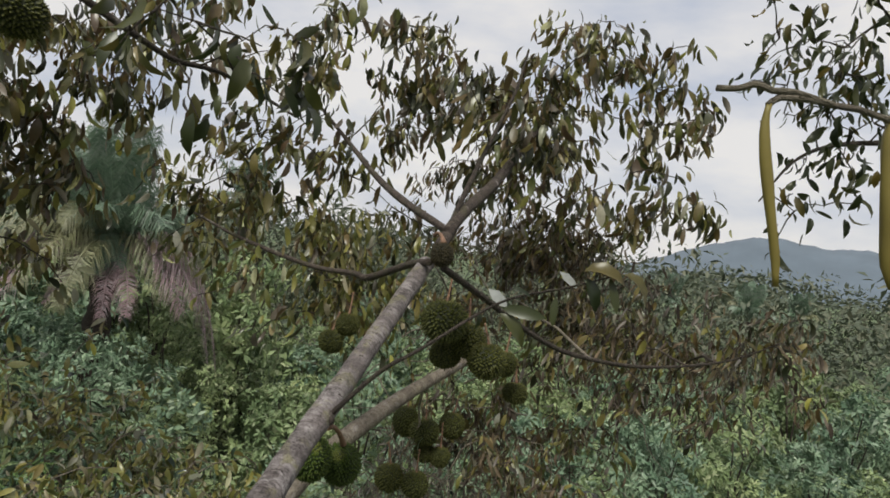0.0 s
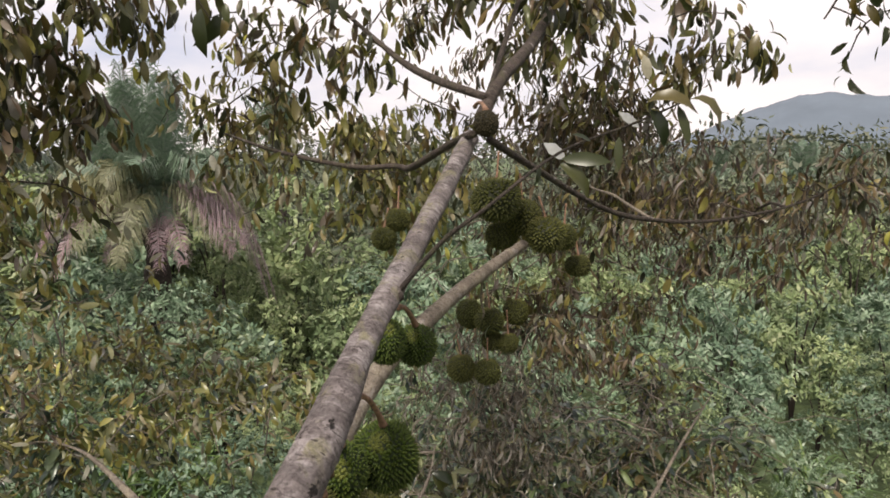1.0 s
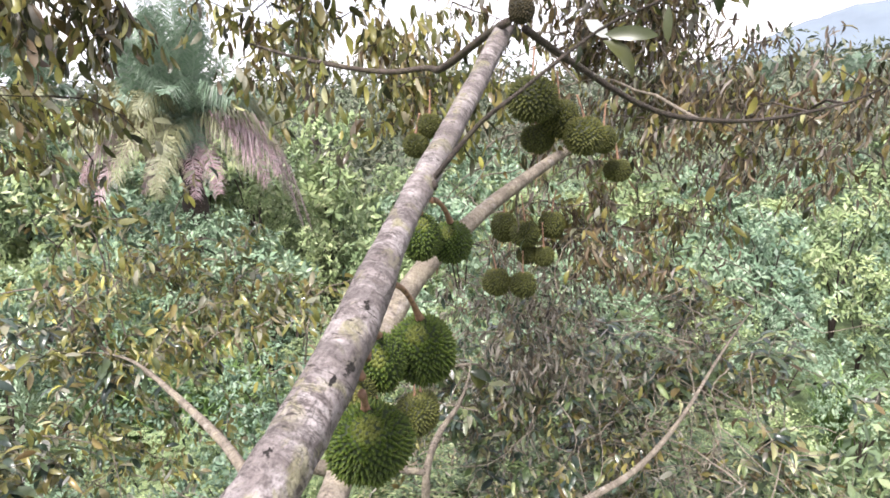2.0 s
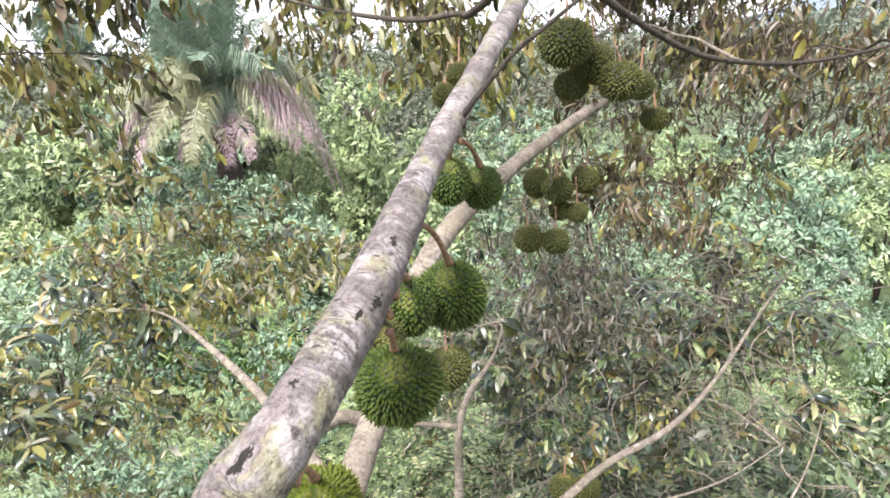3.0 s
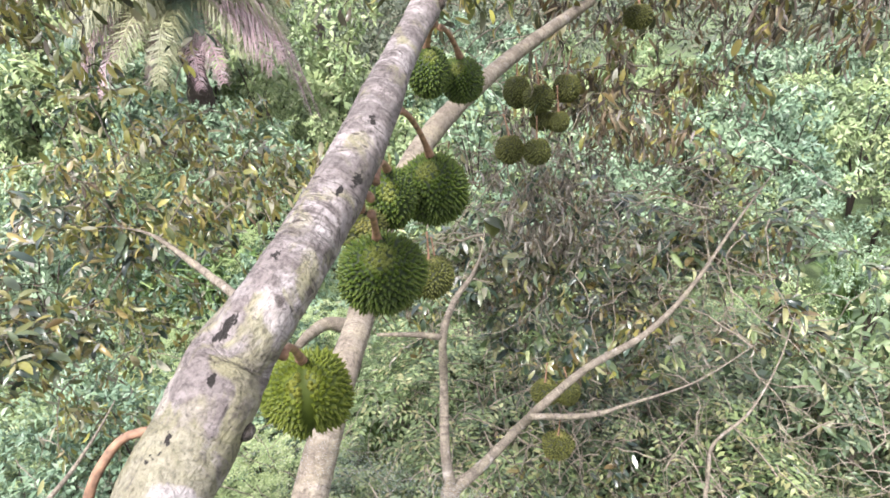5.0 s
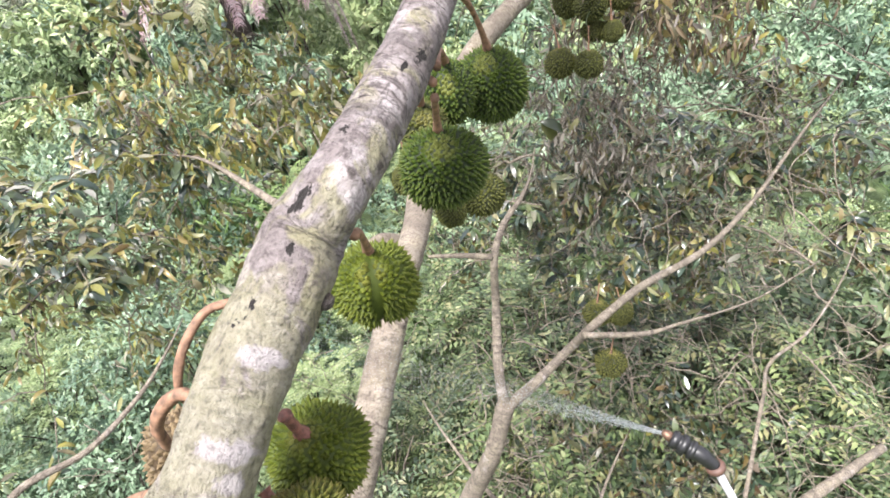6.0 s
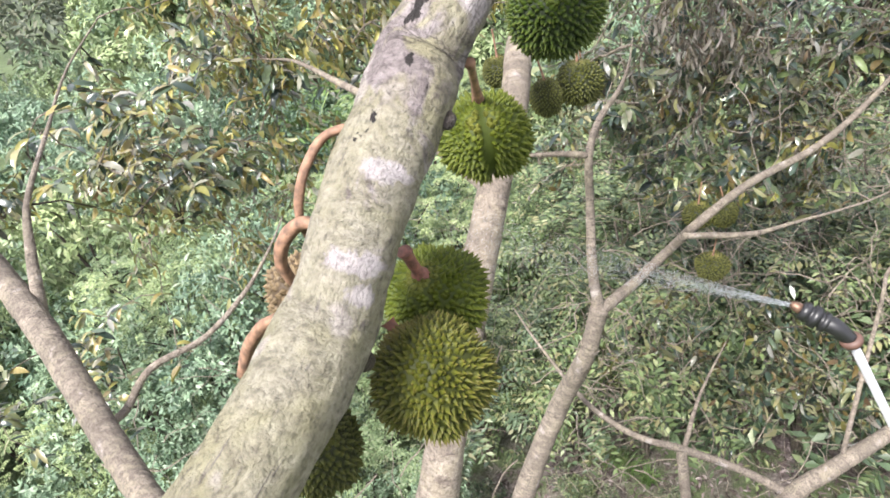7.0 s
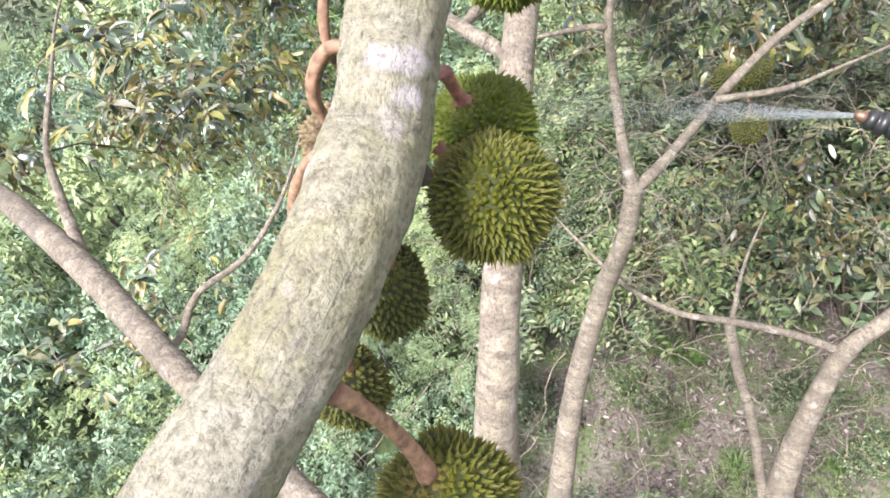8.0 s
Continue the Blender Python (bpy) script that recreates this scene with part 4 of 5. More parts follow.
# ---- shrubs, grass and palms ----
def shrub(rng, cool, tall=False, pinnate=False, far=False):
    """A domed bush of several leafy lobes on bare stems, about 1.8 m high, or a sapling thicket twice that."""
    ob = thing("shrub", "dense blue-green leafy shrub of the undergrowth" if cool else "bright green leafy shrub of the undergrowth", "shrub", group="undergrowth shrubs")
    high, wide = (3.4, 1.25) if tall else (1.6, 0.85)
    tv, tf, tc, count = [], [], [], 0
    lobes = []
    for s in range(11 if tall else 8):
        a, lean = s * 2.4 + rng.normal(0, 0.4), math.sqrt((s + 0.4) / 11) * wide * rng.uniform(0.8, 1.15)
        r = rng.uniform(0.32, 0.62) * (1.0 if tall else 0.66)
        top = np.array([math.cos(a) * lean, math.sin(a) * lean, high * rng.uniform(0.72, 1.08) * (1 - 0.42 * (lean / wide) ** 2) - r])
        lobes.append((top, r))
        if s < 6:
            t = np.linspace(0, 1, 5)[:, None]
            c = (1 - t) ** 2 * np.array([0, 0, -0.1]) + 2 * t * (1 - t) * np.array([0.1 * top[0], 0.1 * top[1], 0.7 * top[2]]) + t**2 * top
            v, f, co = tube_arrays(np.hstack([c, np.linspace(0.035 if tall else 0.02, 0.008, 5)[:, None]]), 4)
            tv.append(v), tf.append(f + count), tc.append(co)
            count += len(v)
    pos, tip, face, size = [], [], [], []
    for _ in range(0 if tall else 26):  # bare side twigs
        top, r = lobes[int(rng.integers(len(lobes)))]
        e = top + rng.normal(0, 1, 3) * r * 0.75
        a = top * rng.uniform(0.4, 0.95)
        t = np.linspace(0, 1, 4)[:, None]
        v, f, co = tube_arrays(np.hstack([(1 - t) * a + t * e + rng.normal(0, 0.03, (4, 3)), np.linspace(0.006, 0.002, 4)[:, None]]), 3)
        tv.append(v), tf.append(f + count), tc.append(co)
        count += len(v)
    for top, r in lobes:
        for k in range(int((66 if pinnate else 112 if far else 180 if tall else 150) * r * r) + 8):
            d = rng.normal(0, 1, 3)
            d[2] = abs(d[2]) * 1.1 - 0.45
            d /= np.linalg.norm(d)
            tuft = top + d * r * np.array([1, 1, 0.85]) * rng.uniform(0.78, 1.1)
            if any(np.linalg.norm(tuft - q) < 0.75 * p for q, p in lobes if q is not top):
                continue
            if pinnate:
                for _ in range(2):
                    b = math.atan2(d[1], d[0]) + rng.normal(0, 0.9)
                    t = np.repeat(np.linspace(0.15, 1, 6), 2)
                    long = rng.uniform(0.18, 0.32)
                    ahead, across = np.array([math.cos(b), math.sin(b), 0]), np.array([-math.sin(b), math.cos(b), 0])
                    sgn = np.tile([-1.0, 1.0], 6)[:, None]
                    pos.append(tuft + ahead * (long * t)[:, None] + np.array([0, 0, 1]) * (long * (0.55 * t - 0.6 * t**2))[:, None])
                    tip.append(ahead * 0.45 + across * sgn + np.array([0, 0, -0.12]) + rng.normal(0, 0.08, (12, 3)))
                    face.append(np.tile([0.0, 0.0, 1.0], (12, 1)) + rng.normal(0, 0.15, (12, 3)))
                    size.append((0.078 - 0.035 * np.abs(t - 0.5)) * rng.uniform(0.7, 1.1))
                continue
            n = int(rng.integers(5, 9))
            b = rng.uniform(0, 2 * np.pi, n)
            u = np.cross(d, (0.3, 0.2, 1.0))
            u /= np.linalg.norm(u)
            w = np.cross(d, u)
            rose = np.cos(b)[:, None] * u + np.sin(b)[:, None] * w + d * rng.uniform(-0.1, 0.8, (n, 1))
            pos.append(tuft + rose * 0.015 + rng.normal(0, 0.02, (n, 3))), tip.append(rose - np.array([0, 0, 0.15]) + rng.normal(0, 0.05 if tall else 0.45, (n, 3)))
            face.append(d * 0.8 + np.array([0, 0, 0.7]) + rng.normal(0, 0.22 if tall else 0.6, (n, 3)))
            size.append(rng.uniform(0.12, 0.215, n) if far else rng.uniform(0.07, 0.135, n) if tall else rng.uniform(0.065, 0.155, n))
    mesh_object("stem_mass", np.vstack(tv), [np.vstack(tf)], BARK_DARK if tall else BARK_FAR, ob, ("bark", "FLOAT_VECTOR", np.vstack(tc)))
    leaf_cloud("foliage", np.vstack(pos), np.vstack(tip), np.vstack(face), np.concatenate(size), "small" if tall or pinnate or cool else "narrow", (LEAF_SHRUB_COOL if cool else LEAF_SHRUB) if tall else (LEAF_UNDER_COOL if cool else LEAF_UNDER), ob, "", rng)
    return ob


def grass_clump(rng):
    """Tall arching blades from one root."""
    n = 70
    verts, quads = [], []
    for k in range(n):
        a, reach, h = rng.uniform(0, 2 * np.pi), rng.uniform(0.3, 0.9), rng.uniform(0.9, 1.9)
        side = np.array([-math.sin(a), math.cos(a), 0])
        root = np.array([rng.normal(0, 0.12), rng.normal(0, 0.12), -0.05])
        for s in range(6):
            t = s / 5
            c = root + np.array([math.cos(a) * reach * t**1.8, math.sin(a) * reach * t**1.8, h * (t - 0.45 * t**3)])
            w = 0.022 * (1 - t) ** 0.6 + 0.002
            verts += [c - side * w, c + side * w + np.array([0, 0, 0.004])]
        b = 12 * k
        quads += [(b + 2 * s, b + 2 * s + 1, b + 2 * s + 3, b + 2 * s + 2) for s in range(5)]
    ob = mesh_object("grass_clump", verts, [np.array(quads)], GRASS)
    return tagged(ob, "clump of tall arching green grass blades", "grass", "grass clumps", "stuff")


def palm_frond(rng, length, rise, droop, pairs):
    """A pinnate frond along +x from the origin: rachis and hanging leaflets, as arrays."""
    t = np.linspace(0, 1, 22)
    x = length * (t * math.cos(rise) * (1 - 0.25 * droop * t))
    z = length * (t * math.sin(rise) - droop * t**2.2)
    c = np.column_stack([x, 0.05 * length * np.sin(2 * t * rng.uniform(0.5, 1.5)), z])
    v, f, _ = tube_arrays(np.hstack([c, np.linspace(0.045, 0.006, 22)[:, None]]), 5)
    verts, quads, count = [], [], 0
    for s in np.linspace(0.10, 0.99, pairs):
        p = np.array([np.interp(s, t, c[:, k]) for k in range(3)])
        q = np.array([np.interp(min(1, s + 0.02), t, c[:, k]) for k in range(3)]) - p
        q /= np.linalg.norm(q) + 1e-9
        for sgn in (-1, 1):
            L = length * (0.25 if droop > 0.5 else 0.20) * math.sin(math.pi * min(0.96, 0.16 + 0.80 * s)) ** 0.6 * rng.uniform(0.75, 1.15)
            side = np.array([0.0, sgn * rng.uniform(0.75, 1.05), rng.uniform(-0.15, 0.45)]) + q * rng.uniform(0.45, 0.8)
            w = q * (2.05 / pairs) * rng.uniform(0.7, 1.2)
            a1 = p + side * L * 0.5
            a2 = p + side * L * 0.82 - np.array([0, 0, L * rng.uniform(0.3, 0.75)])
            verts.append(np.array([p - w * 0.4, p + w * 0.4, a1 - w * 0.8, a1 + w * 0.8, a2 - w * 0.15, a2 + w * 0.15]))
            quads.append(np.array([(0, 1, 3, 2), (2, 3, 5, 4)]) + count)
            count += 6
    return v, f, np.vstack(verts), np.vstack(quads)


def oil_palm(rng, at, crown_z, size, full):
    """Oil palm: shaggy trunk, erect green fronds, hanging olive and withered ones."""
    ob = thing("oil_palm", "oil palm with blue-green upright fronds and withered hanging ones" if full else "distant green oil palm above the scrub", "palm tree", at, "oil palms")
    base = at[2]
    z = np.linspace(0, crown_z - base, 30)
    r = 0.30 * size / 3.6 + 0.05 * np.sin(z * 22)
    limb("trunk", np.column_stack([np.zeros(30), np.zeros(30), z - 0.1, r]), BARK_DARK, ob, 0.1, 10, 0.12, 5.0, "shaggy dark palm trunk")
    ring = []
    for k in range(30 if full else 20):
        u = k / 30 if full else k / 20
        if u < 0.7:
            ring.append((k * 137.5, rng.uniform(60, 86), rng.uniform(0.08, 0.32), rng.uniform(0.95, 1.2), FROND))
        else:
            ring.append((k * 137.5, rng.uniform(42, 58), rng.uniform(0.45, 0.7), rng.uniform(0.85, 1.05), FROND if rng.random() < 0.7 else FROND_OLIVE))
    if full:  # the low ring: arching olive fronds, withered ones hanging outwards, one far out by itself
        ring += [(34, 34, 0.52, 1.04, FROND_OLIVE), (44, 30, 0.5, 1.0, FROND_OLIVE), (-150, 34, 0.54, 1.0, FROND_OLIVE), (-164, 28, 0.56, 1.0, FROND), (30, 30, 0.66, 0.98, FROND_OLIVE), (14, 34, 0.74, 1.0, FROND_OLIVE), (-4, 26, 0.78, 0.95, FROND_DRY), (-18, 24, 0.84, 0.88, FROND_DRY), (-30, 34, 0.9, 0.86, FROND_OLIVE), (-64, 56, 0.98, 0.56, FROND), (-52, 50, 1.0, 0.6, FROND), (-76, 48, 1.0, 0.62, FROND), (-98, 26, 0.86, 0.86, FROND_OLIVE), (-112, 30, 0.8, 0.94, FROND_OLIVE), (-140, 34, 0.6, 0.98, FROND_OLIVE), (-156, 22, 0.72, 0.98, FROND_DRY), (-128, 18, 0.8, 0.9, FROND_DRY), (172, 40, 0.6, 1.0, FROND), (44, 44, 0.62, 1.1, FROND), (25, 30, 1.12, 1.36, FROND_DRY), (19, 30, 1.16, 1.28, FROND_DRY), (-96, 5, 0.85, 0.56, FROND_OLIVE), (-66, 0, 0.9, 0.5, FROND_DRY), (-38, 5, 0.85, 0.56, FROND_DRY), (-122, 0, 0.8, 0.5, FROND_DRY)]
    for az, rise, droop, long, mat in ring:
        rv, rq, v, q = palm_frond(rng, size * long, radians(rise), droop, 108 if full else 40)
        turn = np.array(Matrix.Rotation(radians(az + rng.normal(0, 4)), 3, "Z"))
        words = {FROND: "blue-green frond", FROND_OLIVE: "yellowing olive frond", FROND_DRY: "withered pinkish grey hanging frond"}[mat]
        frond = mesh_object("frond", rv @ turn.T + (0, 0, crown_z - base), [rq], mat, ob, None, words)
        tagged(mesh_object("leaflet_mass", v @ turn.T + (0, 0, crown_z - base), [q], mat, frond, None, "", False), kind="stuff")
    return ob


# ---- durian fruits ----
def fibonacci(n):
    i = np.arange(n) + 0.5
    phi = np.arccos(1 - 2 * i / n)
    th = np.pi * (1 + 5**0.5) * i
    return np.column_stack([np.cos(th) * np.sin(phi), np.sin(th) * np.sin(phi), np.cos(phi)])


def durian(centre, width, height, hang, rng, spines=520, browned=None, thick=0.007, lobes=0.06, words="", cleft=0.0, sideways=False, stalked=True, arch=0.25):
    """A spiny fruit on its stalk: lobed rind, one pyramid a spine, stalk up to the bark."""
    ob = thing("durian_fruit", words, "durian", centre, "durian fruits on the tree")
    turn = rng.uniform(0, 2 * np.pi)
    spike = 0.066
    half = np.array([width, width, height]) / 2 * (1 - spike * 1.1)

    def skin(d):
        a = np.arctan2(d[:, 1], d[:, 0]) + turn
        flat = np.sqrt(np.maximum(0, 1 - d[:, 2] ** 2))
        k = 1 + lobes * np.cos(5 * a) * flat - cleft * np.exp(-((np.arctan2(d[:, 1], d[:, 0]) + 1.22) / 0.13) ** 2) * flat - 0.05 * np.abs(d[:, 2]) ** 6
        return d * half * k[:, None]

    mat = browned or HUSK
    nu, nv = 28, 18
    lat, lon = np.linspace(0.0, np.pi, nv), np.linspace(0, 2 * np.pi, nu, endpoint=False)
    d = np.array([(math.sin(a) * math.cos(b), math.sin(a) * math.sin(b), math.cos(a)) for a in lat for b in lon])
    i, j = np.meshgrid(np.arange(nv - 1), np.arange(nu), indexing="ij")
    k = (j + 1) % nu
    quads = np.stack([i * nu + j, (i + 1) * nu + j, (i + 1) * nu + k, i * nu + k], -1).reshape(-1, 4)
    # tip 0 gives the rind the dark colour painted for shade between spines
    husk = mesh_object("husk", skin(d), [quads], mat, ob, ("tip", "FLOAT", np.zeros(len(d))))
    d = fibonacci(spines)
    d += rng.normal(0, 0.62 / math.sqrt(spines), d.shape)
    d /= np.linalg.norm(d, axis=1)[:, None]
    if cleft:
        d = d[np.abs(np.arctan2(d[:, 1], d[:, 0]) + 1.22) > 0.11]
    spines = len(d)
    gap = math.sqrt(4 * np.pi / spines)
    side = np.cross(d, np.array([0.31, 0.2, 0.93]))
    side /= np.linalg.norm(side, axis=1)[:, None]
    other = np.cross(d, side)
    to_stalk = np.array(hang, float) - np.array(centre)
    to_stalk /= np.linalg.norm(to_stalk)
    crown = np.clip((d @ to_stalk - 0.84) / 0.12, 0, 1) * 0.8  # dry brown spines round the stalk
    lean = d + rng.normal(0, 0.16, d.shape) + np.array([0, 0, -0.10])
    reach = spike * width * rng.uniform(0.65, 1.25, spines) * (1 - 0.3 * crown)
    base = skin(d)
    verts, tips = [], []
    twist = rng.uniform(0, 2 * np.pi, spines)
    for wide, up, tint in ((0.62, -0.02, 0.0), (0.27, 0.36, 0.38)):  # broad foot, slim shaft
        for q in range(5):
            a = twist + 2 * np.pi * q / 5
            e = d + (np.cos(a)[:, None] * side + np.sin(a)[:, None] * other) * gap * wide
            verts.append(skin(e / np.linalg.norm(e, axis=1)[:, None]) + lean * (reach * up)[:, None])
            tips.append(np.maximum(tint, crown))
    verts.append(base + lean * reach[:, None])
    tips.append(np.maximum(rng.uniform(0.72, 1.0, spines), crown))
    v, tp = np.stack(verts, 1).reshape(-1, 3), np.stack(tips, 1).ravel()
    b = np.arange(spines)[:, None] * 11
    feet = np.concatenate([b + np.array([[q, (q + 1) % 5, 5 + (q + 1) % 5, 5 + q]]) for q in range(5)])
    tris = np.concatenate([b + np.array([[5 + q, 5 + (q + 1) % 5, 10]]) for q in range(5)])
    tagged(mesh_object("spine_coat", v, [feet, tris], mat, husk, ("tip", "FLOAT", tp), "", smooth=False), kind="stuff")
    if not stalked:
        return ob
    c, h = np.array(centre), np.array(hang, float)
    top = np.array([0.0, 0.0, 0.90 * half[2]])
    rel = h - c
    if sideways:
        top = rel / np.linalg.norm(rel) * half.min() * 0.95
    mid = (rel + top) / 2 + np.array([0.0, 0.0, (0.0 if sideways else arch) * abs(np.linalg.norm((rel - top)[:2]))])
    if arch > 0.4:
        mid += np.array([0.018, 0.018, -0.01])
    t = np.linspace(0, 1, 9)[:, None]
    line = (1 - t) ** 2 * rel + 2 * t * (1 - t) * mid + t**2 * top
    r = thick * (1 + 0.4 * np.abs(np.linspace(-1, 1, 9)) ** 3 + (0.15 if arch > 0.4 else 0.5) * np.linspace(0, 1, 9) ** 6)
    limb("stalk", np.column_stack([line, r]), STALK_RED if sideways else STALK, ob, 0.006 if sideways else 0.012, 10, 0.3 if sideways else 0.12, float(c[0]), "thick reddish brown stalk" if thick > 0.006 else "brown stalk")
    return ob


# ---- spray lance and its jet ----
def lathe(name, a, b, profile, mat, parent, sides=20, label=""):
    """A turned piece along a to b; profile rows are (share of the way, radius)."""
    a, b = Vector(a), Vector(b)
    axis = (b - a).normalized()
    u = axis.orthogonal().normalized()
    w = axis.cross(u)
    verts = [a + (b - a) * s + (u * math.cos(q) + w * math.sin(q)) * r for s, r in profile for q in [2 * math.pi * k / sides for k in range(sides)]]
    n = len(profile)
    quads = [(i * sides + j, i * sides + (j + 1) % sides, (i + 1) * sides + (j + 1) % sides, (i + 1) * sides + j) for i in range(n - 1) for j in range(sides)]
    verts += [a + (b - a) * profile[0][0], a + (b - a) * profile[-1][0]]
    caps = [(n * sides, (j + 1) % sides, j) for j in range(sides)] + [(n * sides + 1, (n - 1) * sides + j, (n - 1) * sides + (j + 1) % sides) for j in range(sides)]
    return mesh_object(name, [tuple(v) for v in verts], [np.array(quads), np.array(caps)], mat, parent, None, label)


def spray_lance():
    tip, bend, far = (Vector(v) for v in (NOZZLE, LANCE_A, LANCE_B))
    way = (far - bend).normalized()
    foot = bend + way * (bend.z / -way.z)
    ob = thing("spray_lance", "long spraying lance with black nozzle head and pale metal pole", "spray lance")
    lathe("pole", bend, foot, [(0, 0.0106), (1, 0.0114)], STEEL, ob, 16, "pale brushed metal pole")
    lathe("collar", bend - way * 0.012, bend + way * 0.016, [(0, 0.0160), (0.1, 0.0236), (0.35, 0.0258), (0.65, 0.0236), (0.75, 0.0198), (1, 0.0144)], RUST, ob, 24, "brown ring collar")
    j = (tip - bend).normalized()
    elbow = bend + j * 0.03 - way * 0.02
    e0 = np.array([*(bend - way * 0.005), 0.017])
    rows = [e0, (*elbow, 0.0205), (*(bend + j * 0.06 - way * 0.012), 0.0215)]
    limb("elbow", [tuple(r) for r in rows], BLACK, ob, 0.006, 18, 0.0, 1.0, "black plastic elbow")
    body = lathe("nozzle_body", bend + j * 0.055 - way * 0.012, tip - j * 0.012, [(0, 0.0190), (0.06, 0.0258), (0.2, 0.0258), (0.23, 0.0205), (0.34, 0.0205), (0.37, 0.0281), (0.58, 0.0281), (0.62, 0.0213), (0.72, 0.0213), (0.75, 0.0251), (0.94, 0.0228), (1, 0.0160)], BLACK, ob, 24, "ribbed black nozzle body")
    lathe("nozzle_tip", tip - j * 0.016, tip + j * 0.012, [(0, 0.0137), (0.5, 0.0129), (0.8, 0.0099), (1, 0.0061)], BRASS, body, 18, "brass nozzle tip")
    rng = np.random.default_rng(8)
    n = 27000
    aim = (Vector(JET) - tip).normalized()
    u = aim.orthogonal().normalized()
    w = aim.cross(u)
    s = rng.random(n) ** 1.25
    q, r = rng.uniform(0, 2 * np.pi, n), np.sqrt(rng.random(n)) ** 1.4
    core = np.array(tip)[None] + np.array(aim)[None] * (s * 1.85)[:, None]
    spread = (0.005 + 0.24 * s**1.25) * r
    p = core + spread[:, None] * (np.cos(q)[:, None] * np.array(u) + np.sin(q)[:, None] * np.array(w))
    size = rng.uniform(0.0003, 0.0009, n) * (1.1 - 0.5 * s)
    d = np.array([(1, 0, -0.7), (-1, 0, -0.7), (0, 1, 0.7), (0, -1, 0.7)]) * 0.6
    v = p[:, None] + d[None] * size[:, None, None] + np.array(aim) * (size[:, None] * 2.0 * np.array([1, -1, 1, -1]))[..., None]
    b = (np.arange(n) * 4)[:, None]
    tris = np.concatenate([b + np.array([t]) for t in ((0, 1, 2), (0, 3, 1), (0, 2, 3), (1, 3, 2))])
    jet = mesh_object("water_spray", v.reshape(-1, 3), [tris], WATER)
    tagged(jet, "fine white water spray fanning out of the nozzle", "water spray", kind="stuff")


# ---- build: distance first ----
build_ground()
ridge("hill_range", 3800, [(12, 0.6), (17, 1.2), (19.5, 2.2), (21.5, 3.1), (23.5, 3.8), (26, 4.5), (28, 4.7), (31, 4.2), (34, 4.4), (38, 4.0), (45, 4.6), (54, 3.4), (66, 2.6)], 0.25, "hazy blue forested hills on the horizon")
build_far_woods()
rng = np.random.default_rng(21)
kinds = [shrub(rng, c, False, p) for c, p in ((False, False), (True, False), (False, True), (True, True), (True, False), (False, True))]
thickets = [shrub(rng, c, True, p) for c, p in ((True, False), (False, False), (True, False), (False, True))]
far_thickets = [shrub(rng, c, True, False, True) for c in (True, False, True, False)]
used = set()


far_spots = {}


def plant(choices, x, y, grow):
    if ((x + 1.6) / 1.1) ** 2 + ((y - 3.0) / 1.1) ** 2 < 1:  # trodden patch, low growth only
        grow *= 0.35
    if choices is far_thickets:  # joined below into one stand for each sort
        k = int(rng.integers(len(choices)))
        far_spots.setdefault(k, []).append(pose(x, y, 0.0, 0, 0, rng.uniform(0, 360)) @ Matrix.Diagonal((grow * 1.1, grow * 1.1, grow * rng.uniform(0.9, 1.3), 1)))
        return
    k = choices[int(rng.integers(len(choices)))]
    ob = copy_thing(k, Matrix.Identity(4)) if k.name in used else k
    used.add(k.name)
    ob.matrix_basis = pose(x, y, 0.0, 0, 0, rng.uniform(0, 360)) @ Matrix.Diagonal((grow * 1.1, grow * 1.1, grow * rng.uniform(0.9, 1.3), 1))


spots = []
for wide, near_y, far_y, most in ((8.5, 0.6, 8.5, 150), (25, 8.5, 32, 170)):
    tries, planted = 0, 0
    while planted < most and tries < 30000:
        tries += 1
        x, y = rng.uniform(-wide, wide), rng.uniform(near_y, far_y)
        if abs(x) > max(8.5, 0.80 * y + (4.5 if x < 0 else 2.0)) or (y < 8.5 and x > 3.0 + 0.85 * y) or ((x - 0.4) / 2.5) ** 2 + ((y - 3.3) / 1.9) ** 2 < 1 or (abs(x + 8.9) < 1.2 and abs(y - 16.5) < 1.2):
            continue
        tall = y > 8.5 and not (y < 12 and abs(x) < 2.5)
        gap = 1.5 + 0.02 * y if tall else 0.85
        if any((x - a) ** 2 + (y - b) ** 2 < gap * gap for a, b in spots):
            continue
        spots.append((x, y))
        planted += 1
        if tall:
            plant(thickets if y < 15 else far_thickets, x, y, rng.uniform(0.6, 1.15) * (0.86 + 0.014 * y))
        else:
            plant(thickets if x < -2.4 else kinds, x, y, rng.uniform(0.75, 1.3) * (0.95 + 0.05 * max(y, 1)) * (0.52 if x < -2.4 else 1.0))
for n in range(400):
    x, y = rng.uniform(-36, -8.3), rng.uniform(0, 20)
    if -x < 2.1 * y + 9 and all((x - a) ** 2 + (y - b) ** 2 > 2.1 for a, b in spots):
        spots.append((x, y))
        plant(far_thickets, x, y, rng.uniform(0.5, 0.95))
for n in range(64):
    a, d = rng.uniform(0, 2 * np.pi), rng.uniform(0.35, 1.0)
    plant(kinds, 0.2 + 2.2 * d * math.cos(a), 3.5 + 1.8 * d * math.sin(a), rng.uniform(0.12, 0.3))
low_spots = []
